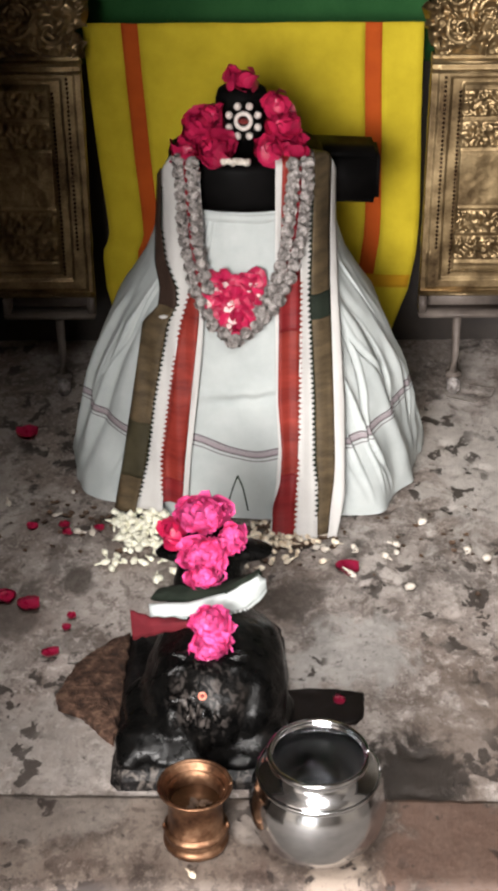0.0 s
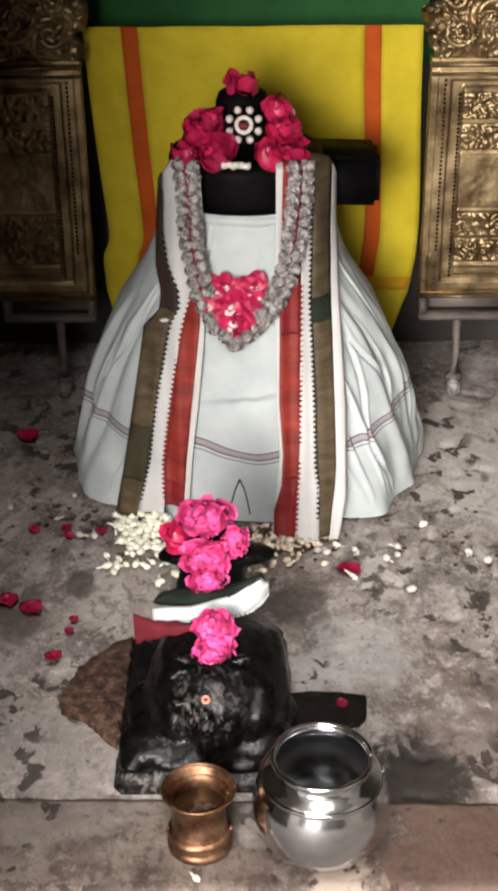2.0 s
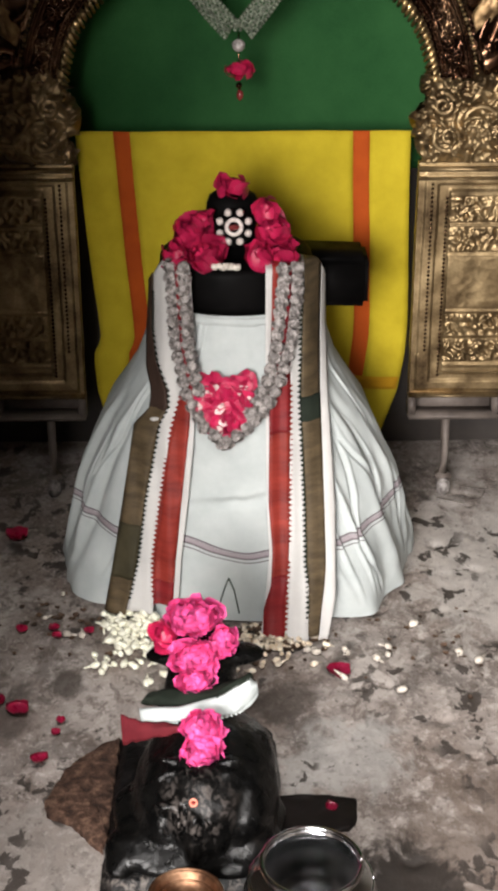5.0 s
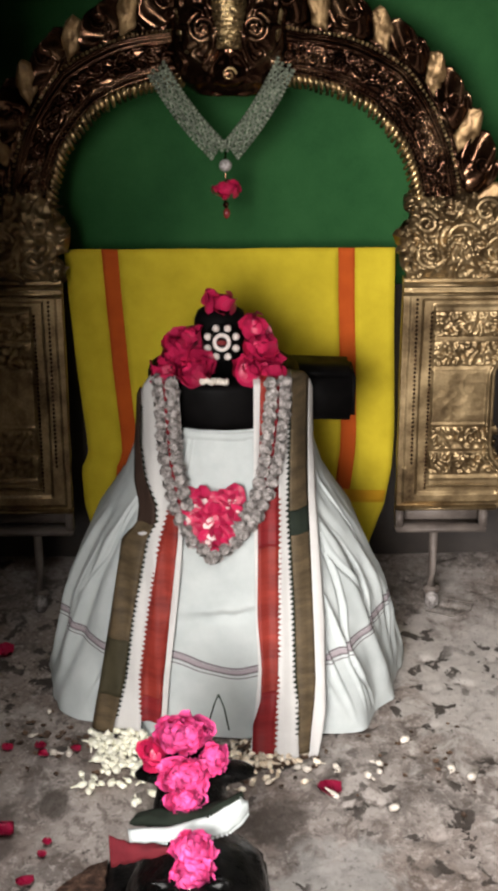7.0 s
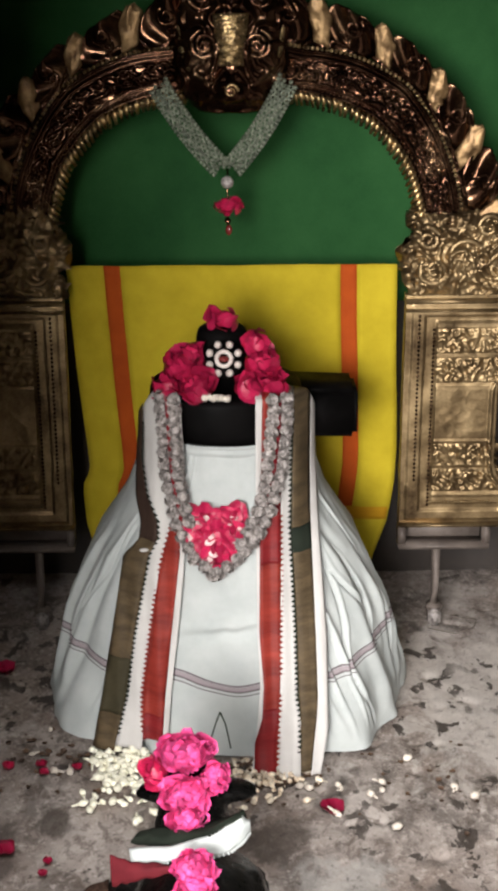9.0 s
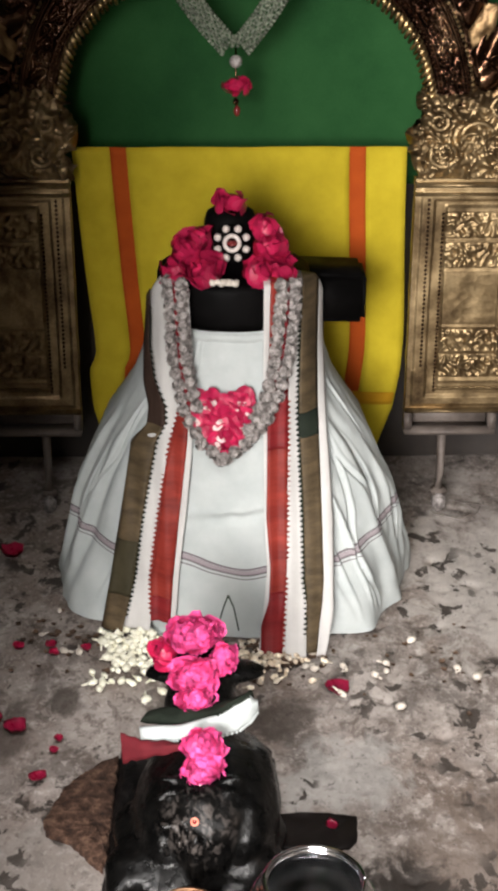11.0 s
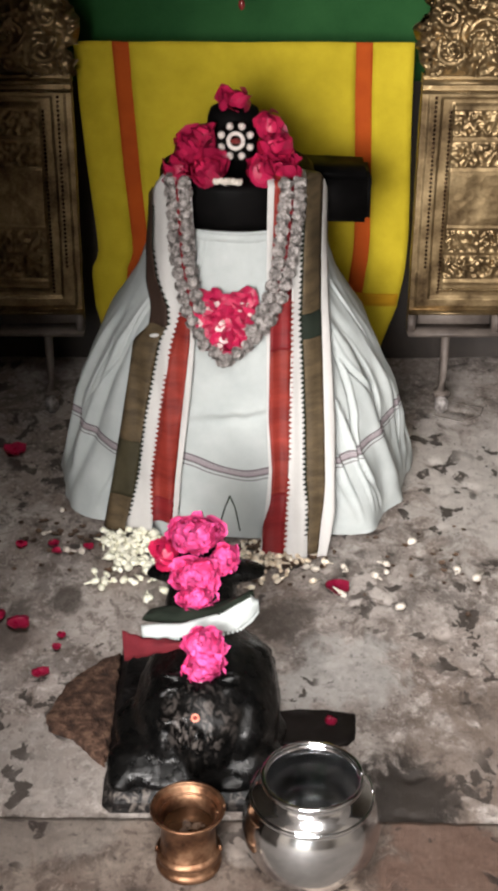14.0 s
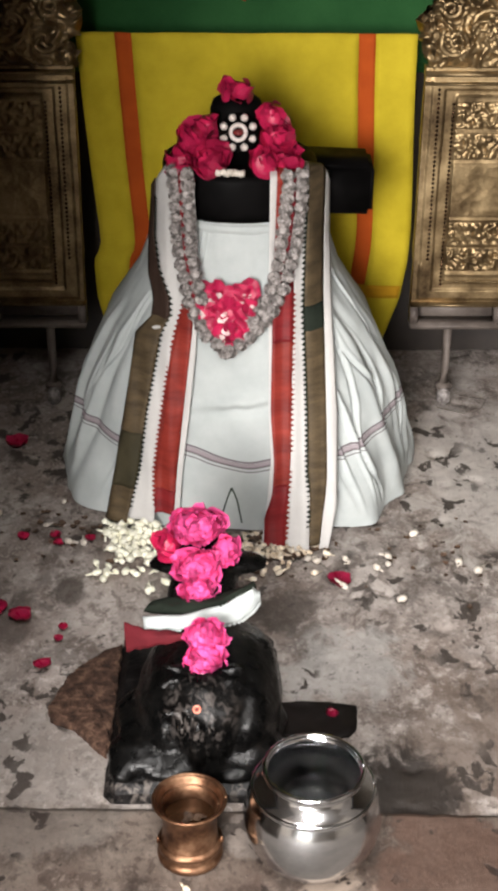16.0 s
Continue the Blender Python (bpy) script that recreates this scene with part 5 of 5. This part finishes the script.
# ---- on the floor ----
def patch(outline, h, seed, z0=-0.004, step=0.01, ragged=0.004):
    """A low flat piece with an uneven outline given by a few corners."""
    bm = bmesh.new()
    pts = []
    for i, p in enumerate(outline):
        q = outline[(i + 1) % len(outline)]
        n = max(2, int(math.hypot(q[0] - p[0], q[1] - p[1]) / step))
        for k in range(n):
            t = k / n
            x, y = p[0] + (q[0] - p[0]) * t, p[1] + (q[1] - p[1]) * t
            pts.append((x + ragged * noise.fractal((x * 40, y * 40, seed), 0.8, 2.0, 4), y + ragged * noise.fractal((x * 40, y * 40, seed + 7), 0.8, 2.0, 4)))
    cx, cy = sum(p[0] for p in pts) / len(pts), sum(p[1] for p in pts) / len(pts)
    rings = []
    for f, z in ((1.0, z0), (0.99, h * 0.7), (0.95, h), (0.6, h), (0.3, h)):
        rings.append([bm.verts.new((cx + (x - cx) * f, cy + (y - cy) * f, z + (0.003 * noise.noise((x * 30 * f, y * 30 * f, seed)) if z > 0 else 0))) for x, y in pts])
    for a, b in zip(rings, rings[1:]):
        for i in range(len(pts)):
            j = (i + 1) % len(pts)
            bm.faces.new((a[i], a[j], b[j], b[i]))
    bm.faces.new(rings[-1])
    return bm


tagged(link("coir_mat", patch([(-0.222, 2.020), (-0.255, 2.000), (-0.303, 1.940), (-0.332, 1.850), (-0.325, 1.820), (-0.285, 1.800), (-0.250, 1.755), (-0.226, 1.730), (-0.222, 1.80), (-0.222, 1.92)], 0.010, 3, step=0.005, ragged=0.004), coir), "torn piece of rough brown coir mat beside the bull", "mat")
tagged(link("drain_slab", patch([(0.046, 1.868), (0.110, 1.872), (0.178, 1.858), (0.172, 1.800), (0.160, 1.785), (0.10, 1.778), (0.046, 1.785)], 0.0015, 8), wet_stone), "dark wet stone let into the floor beside the bull", "stone")


def bud(bm, x, y, z, s, seed):
    r3 = random.Random(seed)
    turn = pose(0, 0, 0, r3.uniform(-25, 25), r3.uniform(-25, 25), r3.uniform(0, 360))
    blob(bm, (x, y, z), s, (1.25, 0.85, 0.8), 0.35, 1, turn, seed)
    if r3.random() < 0.6:
        d = turn.to_3x3() @ Vector((1, 0, 0))
        p = Vector((x, y, z))
        tube([p + d * s, p + d * s * 1.7, p + d * s * 2.5], [s * 0.32, s * 0.26, s * 0.18], 5, bm)


def sprinkle(name, label, cat, centre, spread, count, size, mat, seed, pile=0.0, flakes=False):
    r4 = random.Random(seed)
    bm = bmesh.new()
    for i in range(count):
        x, y = r4.gauss(centre[0], spread[0]), r4.gauss(centre[1], spread[1])
        q = ((x - centre[0]) / spread[0]) ** 2 + ((y - centre[1]) / spread[1]) ** 2
        z = 0.002 + size * (0.25 if flakes else 0.6) + pile * max(0.0, 1 - q / 2.2) * r4.random()
        if y > front(x, 0.02) - 0.02 or (1.6 < y < 2.04 and -0.24 < x < 0.06):
            continue
        if flakes:
            petal_mesh(bm, (x, y, z), size * r4.uniform(1.2, 3.4), pose(0, 0, 0, r4.uniform(-14, 14), r4.uniform(-14, 14), r4.uniform(0, 360)), 0.5, i * 1.7, 4, 0.3)
        else:
            bud(bm, x, y, z, size * r4.uniform(0.75, 1.3), seed * 100 + i)
    return tagged(link(name, bm, mat), label, cat, kind="stuff")


sprinkle("jasmine_heap", "loose heap of fresh white jasmine buds on the floor", "flowers", (-0.206, 2.405), (0.042, 0.050), 230, 0.0082, jasmine, 3, 0.026)
sprinkle("jasmine_spill", "fresh jasmine buds spilled towards the bull", "flowers", (-0.215, 2.270), (0.045, 0.050), 40, 0.0080, jasmine, 13)
sprinkle("faded_flowers", "faded cream flower buds strewn on the floor", "flowers", (0.035, 2.330), (0.055, 0.040), 105, 0.0072, faded_bud, 5, 0.012)
sprinkle("dry_bits", "dry brown petal crumbs strewn on the floor", "debris", (0.03, 2.340), (0.055, 0.042), 220, 0.0050, dry_brown, 6, 0.008, True)
sprinkle("leaf_crumbs", "dark brown leaf crumbs scattered over the pitted floor", "debris", (0.33, 2.33), (0.12, 0.08), 34, 0.0036, dry_brown, 16, 0.0, True)
sprinkle("leaf_crumbs", "dark brown leaf crumbs scattered by the white cloth", "debris", (-0.36, 2.40), (0.07, 0.06), 36, 0.0045, dry_brown, 17, 0.0, True)
r5 = random.Random(8)
for i, (x, y, s) in enumerate(((0.131, 2.280, 9), (0.115, 2.290, 8), (0.186, 2.289, 8), (0.190, 2.278, 8), (0.244, 2.259, 9), (0.269, 2.298, 9), (0.266, 2.272, 8), (0.327, 2.379, 9), (0.282, 2.155, 10), (0.403, 2.277, 10), (0.436, 2.250, 10), (-0.350, 2.350, 9), (-0.320, 2.345, 9), (-0.50, 2.454, 8), (0.178, 2.196, 9), (-0.40, 2.41, 6), (-0.375, 2.50, 7))):
    bm = bmesh.new()
    bud(bm, 0, 0, 0, s * 0.001, 700 + i)
    o = tagged(link("loose_bud", bm, white_petal), "single white flower bud fallen on the stone floor", "flower", "fallen buds")
    o.matrix_basis = pose(x, y, 0.0035 + s * 0.0006, 0, 0, r5.uniform(0, 360))
bm = bmesh.new()
bud(bm, 0, 0, 0, 0.007, 733)
tagged(link("loose_bud", bm, faded_bud), "single faded flower bud lying before the copper cup", "flower", "fallen buds").matrix_basis = pose(-0.092, 1.452, 0.007, 0, 0, 75)
for i, (x, y, s, rz) in enumerate(((-0.505, 2.748, 48, 80), (-0.442, 2.368, 22, 70), (-0.378, 2.372, 22, 20), (-0.370, 2.345, 20, 120), (-0.309, 2.360, 20, 90), (-0.457, 2.127, 34, 60), (-0.412, 2.100, 40, 100), (-0.331, 2.070, 16, 0), (-0.336, 2.035, 16, 70), (-0.354, 1.958, 30, 95), (0.170, 2.212, 42, 90), (0.133, 1.832, 20, 40), (0.158, 2.222, 26, 40), (0.10, 2.36, 14, 10))):
    bm = bmesh.new()
    petal_mesh(bm, (0, 0, 0), s * 0.001, pose(0, 0, 0), 0.55, i * 2.7, 7, 0.18)
    bmesh.ops.solidify(bm, geom=bm.faces[:], thickness=0.0008)
    o = tagged(link("loose_petal", bm, red_petal), "single crimson rose petal fallen on the stone floor", "petal", "fallen petals")
    o.matrix_basis = pose(x, y, 0.006, r5.uniform(-8, 8), r5.uniform(-8, 8), rz)
wire = tube([(0.44, 2.93, 0.004), (0.50, 2.90, 0.003), (0.545, 2.93, 0.003), (0.56, 2.97, 0.004), (0.50, 2.99, 0.004)], 0.0012, 6)
tagged(link("loose_wire", wire, iron), "thin loose wire lying by the pillar foot", "wire")
